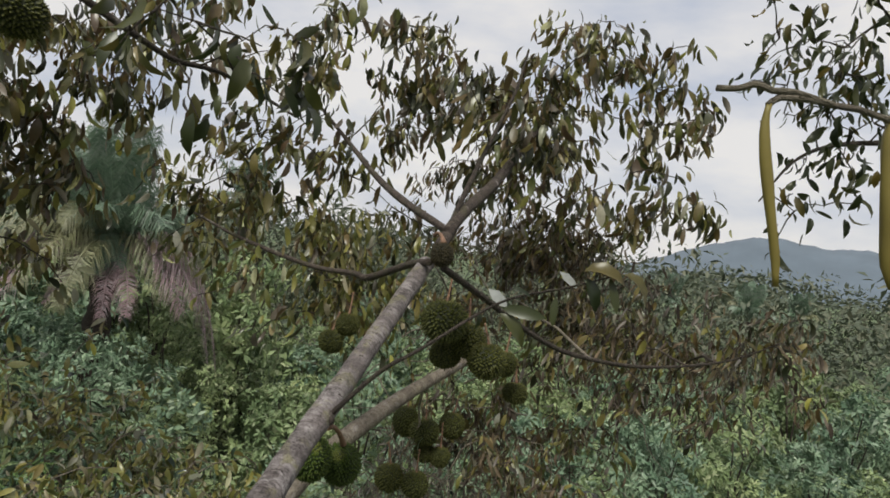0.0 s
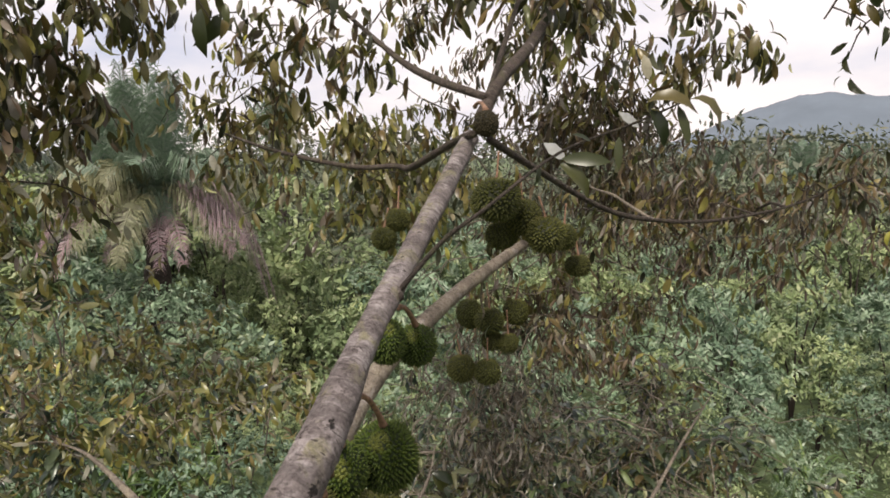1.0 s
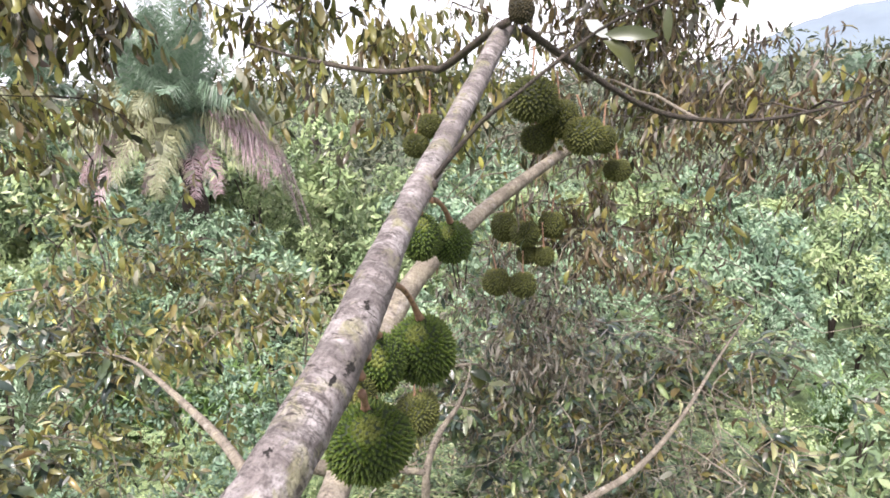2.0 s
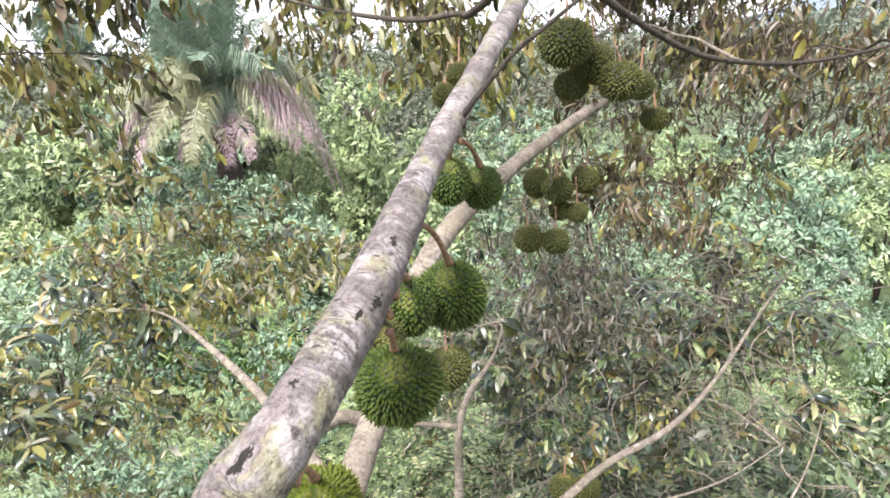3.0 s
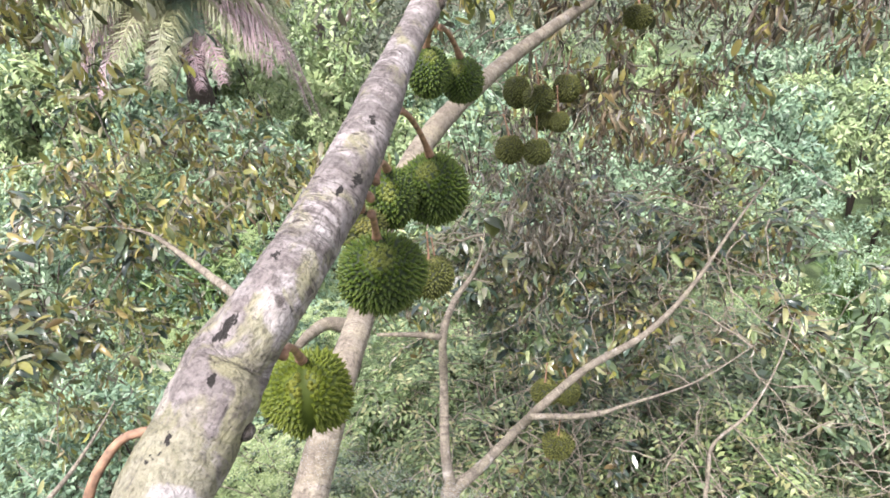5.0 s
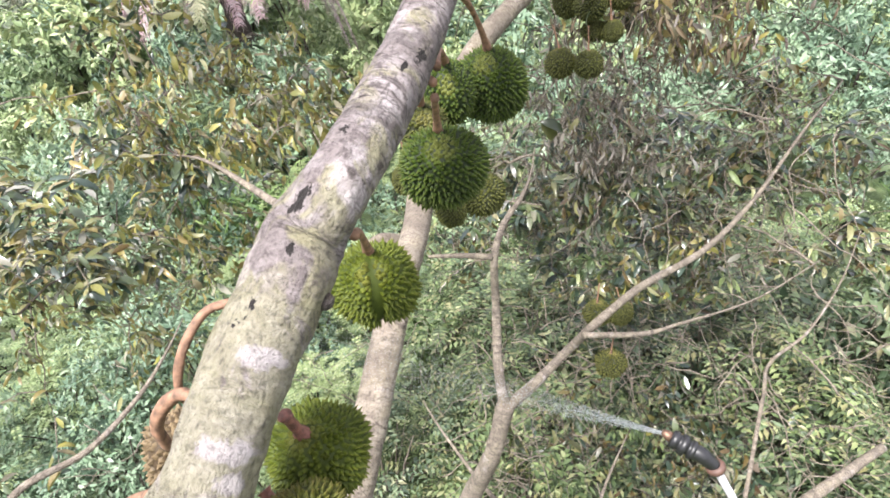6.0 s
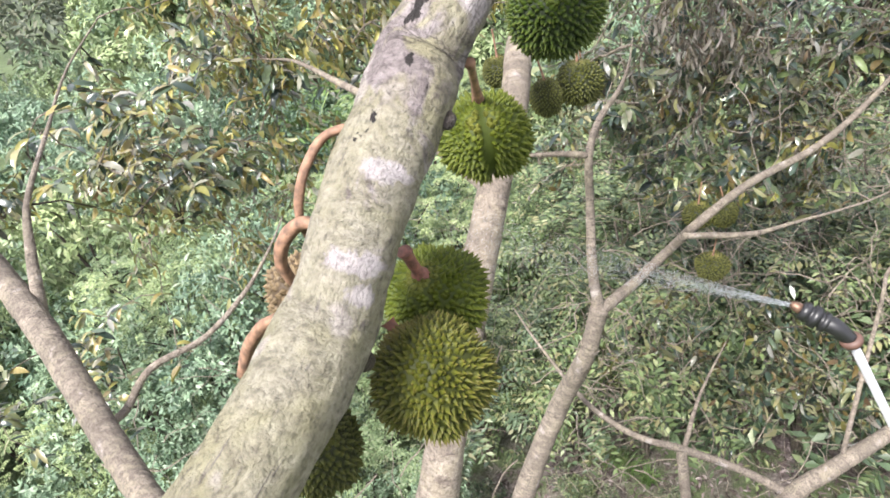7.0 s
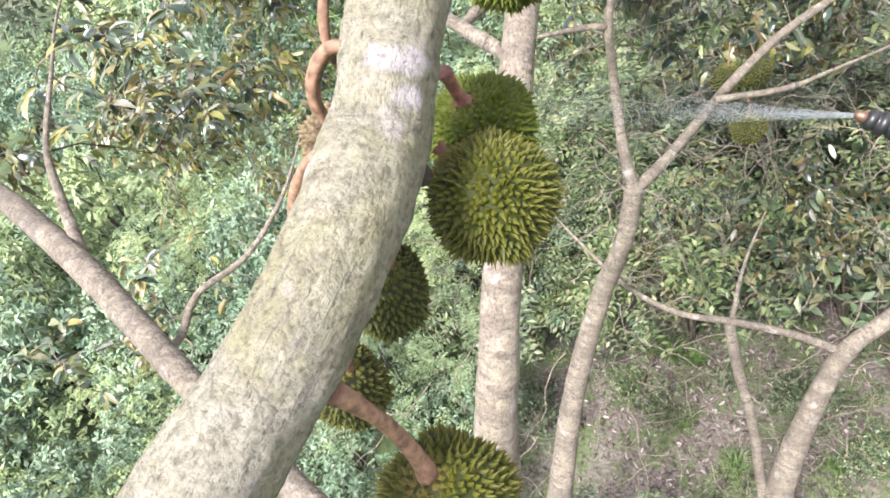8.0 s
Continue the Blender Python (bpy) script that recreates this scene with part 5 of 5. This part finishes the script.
for n in range(700):  # low growth that closes the ground beside the trees
    x, y = rng.uniform(-15, -3.4), rng.uniform(0.2, 8)
    if all((x - a) ** 2 + (y - b) ** 2 > 1.5 for a, b in low_spots) and all((x - a) ** 2 + (y - b) ** 2 > 0.35 for a, b in spots):
        low_spots.append((x, y))
        plant(far_thickets, x, y, rng.uniform(0.34, 0.55))
for n in range(14):
    plant(far_thickets, rng.uniform(-14, -9.6), rng.uniform(2.2, 6.0), rng.uniform(0.4, 0.6))
tuft = grass_clump(rng)
tuft.matrix_basis = pose(-4.6, 8.0, 0)
for x, y, k in [(-5.2, 8.8, 1.5), (-6.4, 10.2, 1.9), (-4.0, 9.6, 1.5), (-7.9, 11.6, 2.6), (-7.0, 11.2, 2.4), (-6.9, 12.3, 2.5), (-8.6, 12.4, 2.7), (-6.0, 11.4, 2.2), (-9.4, 12.3, 2.6), (-8.0, 10.6, 2.4), (-2.6, 8.4, 1.4), (4.8, 9.0, 1.6), (6.6, 12.4, 1.8)]:
    copy_thing(tuft, pose(x, y, 0, 0, 0, rng.uniform(0, 360))).scale = (0.8 * k, 0.8 * k, k)


for x, y, k in [(-0.06, 3.30, 0.33), (0.02, 3.42, 0.27), (-0.55, 3.85, 0.17), (-0.62, 4.85, 0.36), (-0.35, 4.75, 0.32), (-0.85, 4.95, 0.3), (0.95, 3.40, 0.3), (1.15, 3.55, 0.20), (0.45, 4.05, 0.14)]:  # fresh tufts on the litter
    copy_thing(tuft, pose(x, y, 0, 0, 0, rng.uniform(0, 360))).scale = (0.9 * k, 0.9 * k, 0.8 * k)


def vine_tangle(rng, n, low, high):
    """Dead vines and bare stems sprawling over the undergrowth."""
    tv, tf, tc, count = [], [], [], 0
    for _ in range(n):
        p = rng.uniform(low, high)
        way = rng.normal(0, 1, 3) * (1, 1, 0.45)
        way /= np.linalg.norm(way)
        rows = [p]
        for k in range(int(rng.integers(8, 18))):
            way = way + rng.normal(0, 0.28, 3) + np.array([0, 0, -0.05])
            way /= np.linalg.norm(way)
            p = p + way * 0.09
            rows.append(p)
        c = np.array(rows)
        v, f, co = tube_arrays(np.hstack([c, np.linspace(rng.uniform(0.003, 0.008), 0.0015, len(c))[:, None]]), 5)
        tv.append(v), tf.append(f + count), tc.append(co)
        count += len(v)
    ob = mesh_object("vine_tangle", np.vstack(tv), [np.vstack(tf)], BARK, None, ("bark", "FLOAT_VECTOR", np.vstack(tc)))
    return tagged(ob, "tangle of bare pale dead vines in the undergrowth", "vines", kind="stuff")


vine_tangle(np.random.default_rng(61), 380, (-3.2, 2.5, 0.5), (5.2, 7.5, 3.0))
vine_tangle(np.random.default_rng(65), 220, (-1.0, 3.4, 2.2), (3.2, 6.2, 4.4))
vine_tangle(np.random.default_rng(63), 150, (-0.5, 4.5, 4.9), (1.7, 5.5, 7.3))
vine_tangle(np.random.default_rng(64), 60, (-1.2, 2.4, 0.08), (3.6, 6.2, 0.55))
vine_tangle(np.random.default_rng(62), 120, (-5.5, 2.0, 0.8), (-2.2, 6.5, 3.6))
oil_palm(np.random.default_rng(5), (PALM[0], PALM[1], 0.0), PALM[2] - 0.85, 3.7, True)
for x, y, k in [(-9.9, 15.3, 1.0), (-8.7, 15.5, 1.15), (-8.1, 15.1, 1.15), (-8.2, 14.3, 1.05), (-9.9, 14.6, 1.0), (-7.2, 15.8, 1.1), (-10.8, 16.6, 1.15), (-9.2, 14.0, 1.15), (-6.4, 14.6, 1.0), (-11.6, 14.8, 1.1), (-7.4, 17.8, 1.2), (-12.6, 16.4, 1.2)]:
    plant(thickets, x, y, k)
for x, y, k in [(-14.2, 20.5, 1.9), (-11.4, 21.5, 1.9), (-16.8, 19.5, 1.8), (-9.6, 22.0, 1.9), (-7.0, 22.5, 1.8)]:
    plant(far_thickets, x, y, k)
for x, y, z in [(-12.6, 21, 6.4), (-17.5, 22, 7.2), (-14.5, 24, 7.2), (-11, 34, 8.4), (26, 52, 5.6), (36, 62, 5.6), (22, 60, 5.6)]:
    oil_palm(np.random.default_rng(int(10 * y)), (x, y, 0.0), z, 3.4, False)
    if y < 30:
        plant(far_thickets, 0.93 * x, 0.93 * y, 1.6)
        plant(far_thickets, 0.86 * x + 0.5, 0.86 * y, 1.45)

# far scrub, joined
for k, spots_k in far_spots.items():
    kids = {c.name.split(".")[0]: c for c in far_thickets[k].children}
    stand = thing("scrub_stand", "far stand of leafy green scrub behind the orchard", "scrub", group="far scrub")
    for part_name, mat in (("stem_mass", BARK_DARK), ("foliage", LEAF_SCRUB_COOL if k % 2 == 0 else LEAF_SCRUB)):
        data = kids[part_name].data
        v = np.empty(len(data.vertices) * 3)
        data.vertices.foreach_get("co", v)
        v = v.reshape(-1, 3)
        size = len(data.polygons[0].vertices)
        f = np.empty(len(data.loops), int)
        data.loops.foreach_get("vertex_index", f)
        f = f.reshape(-1, size)
        placed = [v @ np.array(m.to_3x3()).T + np.array(m.translation) for m in spots_k]
        tagged(mesh_object(part_name, np.vstack(placed), [np.vstack([f + n * len(v) for n in range(len(placed))])], mat, stand), kind="stuff")
    for c in list(far_thickets[k].children):
        bpy.data.objects.remove(c)
    bpy.data.objects.remove(far_thickets[k])

# ---- durian tree with the leaning stem ----
tree = thing("durian_tree", "fruiting durian tree with a pale leaning lichened stem", "tree", (0, 0, 0), "durian trees")
low = [(-1.35, -1.75, -0.15, 0.14), (-1.33, -1.68, 2.2, 0.115), (-1.25, -1.40, 4.4, 0.095), (-1.06, -0.86, 6.0, 0.078), (-0.90, -0.38, 6.47, 0.070), (-0.79, -0.02, 6.65, 0.066)]
stem = spline(low + TRUNK_TOP, 0.0075)


def bark_place(q, p):
    """The bark coordinate of the surface point of tube q nearest to p."""
    c = q[:, :3]
    arc = np.concatenate([[0], np.cumsum(np.linalg.norm(np.diff(c, axis=0), axis=1))])
    verts, _, coord = tube_arrays(q, 64)
    return tuple(float(k) for k in coord[int(np.argmin(np.linalg.norm(verts - np.array(p), axis=1)))])


BARK_STEM = bark("pale_lichened_bark", *STEM_TONES, 1.0, [bark_place(stem, p) for p in PALE_MARKS], [bark_place(stem, p) for p in DARK_SCARS], (bark_place(stem, TRUNK_TOP[10][:3])[2], bark_place(stem, TRUNK_TOP[3][:3])[2]))
limb("trunk", [tuple(r) for r in stem[::3]], BARK_STEM, tree, 0.0125, 56, 0.095, 0.0, "pale lichened bark with cross rings and dark scars")
for p in KNOTS:
    near = stem[int(np.argmin(np.linalg.norm(stem[:, :3] - np.array(p), axis=1)))]
    out = np.array(p) - near[:3]
    out /= np.linalg.norm(out)
    a = near[:3] + out * near[3] * 0.6
    limb("knot", [(*a, 0.016), (*(a + out * near[3] * 0.45), 0.013), (*(a + out * (near[3] * 0.4 + 0.010)), 0.006)], BARK_DARK, tree, 0.004, 14, 0.25, float(p[1]), "dark stub scar on the bark")
nodes = []
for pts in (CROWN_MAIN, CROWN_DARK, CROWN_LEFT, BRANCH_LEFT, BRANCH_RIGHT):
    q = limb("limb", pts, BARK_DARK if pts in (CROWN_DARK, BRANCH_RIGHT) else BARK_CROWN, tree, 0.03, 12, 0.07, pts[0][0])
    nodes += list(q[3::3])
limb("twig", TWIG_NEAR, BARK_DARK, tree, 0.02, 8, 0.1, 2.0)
rng = np.random.default_rng(31)
MIXED = [(LEAF, 0.8, "olive green drooping durian leaves"), (LEAF_YELLOW, 0.2, "yellowing durian leaves")]
boughs(tree, nodes, [(*Z1, 185), (*Z19, 66), (*Z2, 26)], rng, MIXED, per=12, size=0.118, droop=1.5)
boughs(tree, nodes, [(*Z5, 42), (*Z6, 105)], rng, [(LEAF, 0.35, "olive green drooping durian leaves"), (LEAF_YELLOW, 0.65, "yellowing durian leaves")], per=12, droop=1.5, size=0.098)
boughs(tree, nodes, [(*Z27, 85)], rng, [(LEAF_DRY, 0.45, "withered brown hanging leaves"), (LEAF, 0.55, "olive green drooping durian leaves")], per=12, size=0.11, droop=1.5)
boughs(tree, nodes, [(*Z26, 48)], rng, [(LEAF_DRY, 0.7, "withered brown hanging leaves"), (LEAF, 0.18, "olive green drooping durian leaves"), (LEAF_YELLOW, 0.12, "yellowing durian leaves")], per=12, size=0.10, droop=1.5)
boughs(tree, nodes, [(*Z8, 130)], rng, [(LEAF_DRY, 0.66, "withered brown hanging leaves"), (LEAF, 0.22, "olive green drooping durian leaves"), (LEAF_YELLOW, 0.12, "yellowing durian leaves")], per=13, size=0.098, droop=1.4)
boughs(tree, nodes, [(*Z7, 70), (*Z18, 40), (*Z11, 30)], rng, [(LEAF_DRY, 1.0, "withered brown hanging leaves")], per=3, size=0.09, droop=1.0, twig=BARK_FAR)
boughs(tree, nodes, [(*Z7, 130), (*Z18, 60)], rng, [(LEAF_DRY, 0.55, "withered brown hanging leaves"), (LEAF_YELLOW, 0.22, "yellowing durian leaves"), (LEAF, 0.23, "olive green drooping durian leaves")], per=17, size=0.11, droop=1.3, twig=BARK_CROWN)
reach = np.array([r[1] for r in TWIG_LEAVES])
single_leaves(np.array([r[0] for r in TWIG_LEAVES]), reach, np.tile([0.1, -0.75, 0.6], (len(reach), 1)) + rng.normal(0, 0.3, reach.shape), np.linalg.norm(reach, axis=1) * 1.05, tree, rng)

single_leaves(np.array([SIDE_LEAF, SIDE_LEAF]), np.array([(0.06, 0.02, -0.08), (0.09, 0.0, -0.03)]), np.array([(0.1, -0.9, 0.5), (0.3, -0.7, 0.6)]), np.array([0.10, 0.085]), tree, rng)
for p, s in PALE_LEAVES:
    ob = leaf_cloud("leaf", np.array([p]), np.array([(0.35, 0.0, -0.25)]), np.array([(0.1, -1.0, 0.35)]), [s], "broad", LEAF_PALE, tree, "pale bluish leaf face", rng)
    tagged(ob, kind="")

# ---- lower durian tree behind it ----
tree_b = thing("durian_tree", "durian tree with a pale banded trunk and low leafy limbs", "tree", (0, 0, 0), "durian trees")
q = limb("trunk", [(-1.2, 0.35, -0.15, 0.13), (-1.15, 0.45, 2.0, 0.115), (-1.07, 0.70, 3.8, 0.10)] + LIMB_LOWER, BARK, tree_b, 0.025, 24, 0.06, 7.0, "pale brown banded bark")
nodes_b = list(q[-40::4])
limb("limb", LIMB_STUB, BARK, tree_b, 0.02, 12, 0.08, 8.0)
nodes_l = []
for pts in (LIMB_LEFT, LIMB_LOWLEFT, LIMB_LOWLEFT_UP, LIMB_LOWLEFT_THIN):
    q = limb("limb", pts, BARK_FAR if pts in (LIMB_LOWLEFT, LIMB_LOWLEFT_UP) else BARK, tree_b, 0.03, 14, 0.07, pts[0][1])
    nodes_l += list(q[8::3])
boughs(tree_b, nodes_l, [(*Z9, 135), (*Z10, 70)], rng, [(LEAF_DARK, 0.25, "dark glossy durian leaves"), (LEAF_YELLOW, 0.75, "yellowing durian leaves")], per=18, size=0.085, droop=0.9, twig=BARK_FAR)
boughs(tree_b, nodes_l, [(*Z9, 50), (*Z10, 30)], rng, [(LEAF_DRY, 1.0, "withered curled leaves")], per=4, size=0.09, droop=0.6, twig=BARK_FAR)
boughs(tree_b, nodes_l, [(*Z13, 130), (*Z17, 34)], rng, [(LEAF_DARK, 0.62, "dark glossy durian leaves"), (LEAF_YELLOW, 0.38, "yellowing durian leaves")], per=9, size=0.12, droop=0.9, whorl=True, twig=BARK_FAR)
boughs(tree_b, nodes_l, [(*Z13, 50), (*Z21, 14)], rng, [(LEAF_DARK, 0.45, "dark glossy durian leaves"), (LEAF, 0.2, "olive durian leaves"), (LEAF_YELLOW, 0.35, "yellowing durian leaves")], per=18, size=0.095, droop=0.8)
boughs(tree_b, nodes_b, [(*Z11, 150)], rng, [(LEAF_GREY, 0.62, "withered pale grey leaves"), (LEAF_DRY, 0.2, "withered brown hanging leaves"), (LEAF_DARK, 0.18, "dark glossy durian leaves")], per=15, size=0.10, droop=1.1, twig=BARK_FAR)

# ---- forked tree ----
tree_c = thing("durian_tree", "forked durian tree with a pale stem rising from the undergrowth", "tree", (0, 0, 0), "durian trees")
q = limb("trunk", [(-2.0, 1.3, -0.15, 0.16)] + V_STEM, BARK_FAR, tree_c, 0.03, 16, 0.06, 3.0, "pale pinkish banded bark")
nodes_c = []
for pts in (V_LEFT, V_RIGHT, V_OFF, V_TWIG):
    q = limb("limb", pts, BARK_FAR, tree_c, 0.03, 12, 0.07, pts[1][0])
    nodes_c += list(q[6::3])
boughs(tree_c, nodes_c, [(*Z12, 95), (*Z14, 60)], rng, [(LEAF_DARK, 0.42, "dark glossy durian leaves"), (LEAF, 0.14, "olive durian leaves"), (LEAF_YELLOW, 0.30, "yellowing durian leaves"), (LEAF_DRY, 0.14, "withered brown leaves")], per=14, size=0.115, droop=0.7, twig=BARK_FAR)
boughs(tree_c, nodes_c, [(*Z12, 150), (*Z14, 80)], rng, [(LEAF_UNDER, 0.5, "light green leaf whorls"), (LEAF_DARK, 0.5, "dark glossy durian leaves")], per=9, size=0.165, droop=1.0, twig=BARK_FAR, whorl=True)
boughs(tree_c, nodes_c, [(*Z12, 90), (*Z14, 60)], rng, [(LEAF_GREY, 0.55, "withered pale grey leaves"), (LEAF_DRY, 0.45, "withered brown leaves")], per=4, size=0.09, droop=0.8, twig=BARK)
boughs(tree_c, nodes_c, [(*Z15, 110)], rng, [(LEAF_UNDER, 0.45, "light green leaf whorls"), (LEAF_DARK, 0.25, "dark glossy durian leaves"), (LEAF, 0.3, "olive durian leaves")], per=9, size=0.165, droop=1.0, twig=BARK_FAR, whorl=True)
boughs(tree_c, nodes_c, [(*Z15, 60)], rng, [(LEAF_DARK, 0.3, "dark glossy durian leaves"), (LEAF, 0.45, "olive durian leaves"), (LEAF_YELLOW, 0.25, "yellowing durian leaves")], per=17, size=0.105, droop=0.6, twig=BARK_FAR)

boughs(tree_c, [np.array(V_STEM[-1][:3])], [(V_STEM[-1][0], V_STEM[-1][1] - 0.05, V_STEM[-1][2] - 0.28, 0.02, 0.02, 0.22, 5)], rng, [], single=True, size=0.10, per=4, droop=0.4, spread=0.03)

# ---- lowest branching tree ----
tree_d = thing("durian_tree", "low branching durian tree with sparse leaves over leaf litter", "tree", (0, 0, 0), "durian trees")
limb("trunk", [(-0.05, 1.7, -0.15, 0.16)] + R_STEM, BARK_FAR, tree_d, 0.03, 16, 0.06, 4.0, "pale brown bark")
nodes_d = []
for pts in (R_CROSS, R_DROP, R_UP, R_THIN):
    q = limb("limb", pts, BARK_FAR, tree_d, 0.03, 10, 0.08, pts[1][1])
    nodes_d += list(q[4::3])
boughs(tree_d, nodes_d, [(*Z16, 90)], rng, [(LEAF_DARK, 0.6, "dark glossy durian leaves"), (LEAF, 0.4, "olive durian leaves")], per=9)

# ---- boughs of the neighbouring trees, overhead ----
tree_e = thing("durian_tree", "neighbouring durian tree with a leafy overhead bough", "tree", (0, 0, 0), "durian trees")
limb("trunk", [(-4.6, -0.8, -0.15, 0.17), (-4.5, -0.7, 4.0, 0.13), (-4.2, -0.3, 7.4, 0.09), (-3.2, 1.1, 8.7, 0.05)] + BRANCH_UPPER_LEFT[:1], BARK_FAR, tree_e, 0.05, 14, 0.06, 6.0)
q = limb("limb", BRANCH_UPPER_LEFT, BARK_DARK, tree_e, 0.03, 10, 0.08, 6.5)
boughs(tree_e, list(q[3::3]), [(*Z4, 85), (*Z24, 40), (*Z20, 34)], rng, MIXED, per=12, size=0.115, droop=1.5)
boughs(tree_e, list(q[6::2]), [(*Z25, 13)], rng, [], single=True, per=5, size=0.135, droop=1.3)
boughs(tree_e, list(q[3::3]), [(*Z23, 50)], rng, [(LEAF, 0.4, "olive green drooping durian leaves"), (LEAF_YELLOW, 0.6, "yellowing durian leaves")], per=13, size=0.095, droop=1.3)
tree_f = thing("durian_tree", "neighbouring durian tree with hanging leaf sprays against the sky", "tree", (0, 0, 0), "durian trees")
limb("trunk", [(4.6, 1.4, -0.15, 0.16), (4.5, 1.5, 4.0, 0.12), (4.1, 2.1, 7.6, 0.08), (3.5, 2.8, 8.7, 0.05)] + BRANCH_UPPER_RIGHT[:1], BARK_FAR, tree_f, 0.05, 14, 0.06, 9.0)
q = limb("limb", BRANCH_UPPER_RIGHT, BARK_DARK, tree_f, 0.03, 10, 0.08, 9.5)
boughs(tree_f, list(q[3::3]), [(*Z3, 28), (*Z22, 28)], rng, [], single=True, per=8, droop=1.3, size=0.088)
for pts in (NEAR_TWIG, NEAR_STALK):
    limb("twig", [(x, y, z, 0.4 * r) for x, y, z, r in pts], BARK_FAR, tree_f, 0.006, 8, 0.04, 12.0, "thin bare twig with a swollen bud")
for pts in ROLLED_LEAVES:
    limb("rolled_leaf", [(x, y, z, 0.6 * r) for x, y, z, r in pts], ROLLED, tree_f, 0.004, 10, 0.4, pts[0][0], "withered yellow leaf rolled into a narrow strip")

# ---- durians ----
rng = np.random.default_rng(41)
GREEN = "green spiny durian hanging from the pale stem"
hangs = [(-0.05, 2.62, 8.05), *ATTACH]
for n in (8, 9):  # stalks on the far side of the stem
    hangs[n] = (hangs[n][0] - 0.015, hangs[n][1] + 0.08, hangs[n][2] - 0.035)
words = ["small round durian in the fork of the stem, dark as if backlit", GREEN, GREEN, "plump green durian on a long reddish stalk", "green spiny durian pressed against the stem", "small green durian tucked under the stem", "large bright green durian under the stem", "green durian with a deep cleft on a red stalk", "green durian on a short thick stalk", "big yellow-green durian with long straw-tipped spines", "green durian half hidden below the stem", "green durian low under the stem", "large green durian on a long thick stalk", "browned durian behind the stem on looping stalks"]
FRUIT_SPINES = [420, 560, 560, 900, 520, 420, 900, 820, 880, 1000, 560, 480, 900, 420]
# fruits below the stem and in the fork get the shade-toned rinds
FRUIT_RIND = [HUSK_DARK_BACKLIT, HUSK, HUSK, HUSK, HUSK, HUSK_DULL_SHADED, HUSK, HUSK_LIGHT, HUSK_LIGHT, HUSK_STRAW, HUSK_DULL_SHADED, HUSK_DULL_SHADED, HUSK_STRAW, HUSK_BROWN]
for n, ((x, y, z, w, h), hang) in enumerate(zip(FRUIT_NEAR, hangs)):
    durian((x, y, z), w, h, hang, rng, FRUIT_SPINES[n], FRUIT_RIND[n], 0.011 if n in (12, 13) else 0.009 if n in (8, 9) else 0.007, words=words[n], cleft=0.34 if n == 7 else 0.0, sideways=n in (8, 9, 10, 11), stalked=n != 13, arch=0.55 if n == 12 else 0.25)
for x, y, z, w, h in FRUIT_FAR:
    durian((x, y, z), w, h, (x + rng.normal(0, 0.02), y + 0.02, z + h * 0.5 + rng.uniform(0.06, 0.14)), rng, 480, HUSK_DULL_SHADED, words="green durian in a cluster under the branches", thick=0.0045)
for x, y, z, w, h in FRUIT_CLUSTER:
    durian((x, y, z), w, h, (x + rng.normal(0, 0.02), y + 0.02, z + h * 0.5 + rng.uniform(0.08, 0.2)), rng, 420, HUSK_DULL_SHADED, words="small yellow-green durian hanging in a bunch", thick=0.0045)
# looping stalks at the shaded side of the stem
for pts in (LOOP_A, LOOP_B, LOOP_C):
    limb("stalk", pts, STALK, tree, 0.009, 12, 0.26, pts[0][2], "thick looping reddish brown fruit stalk")
spray_lance()
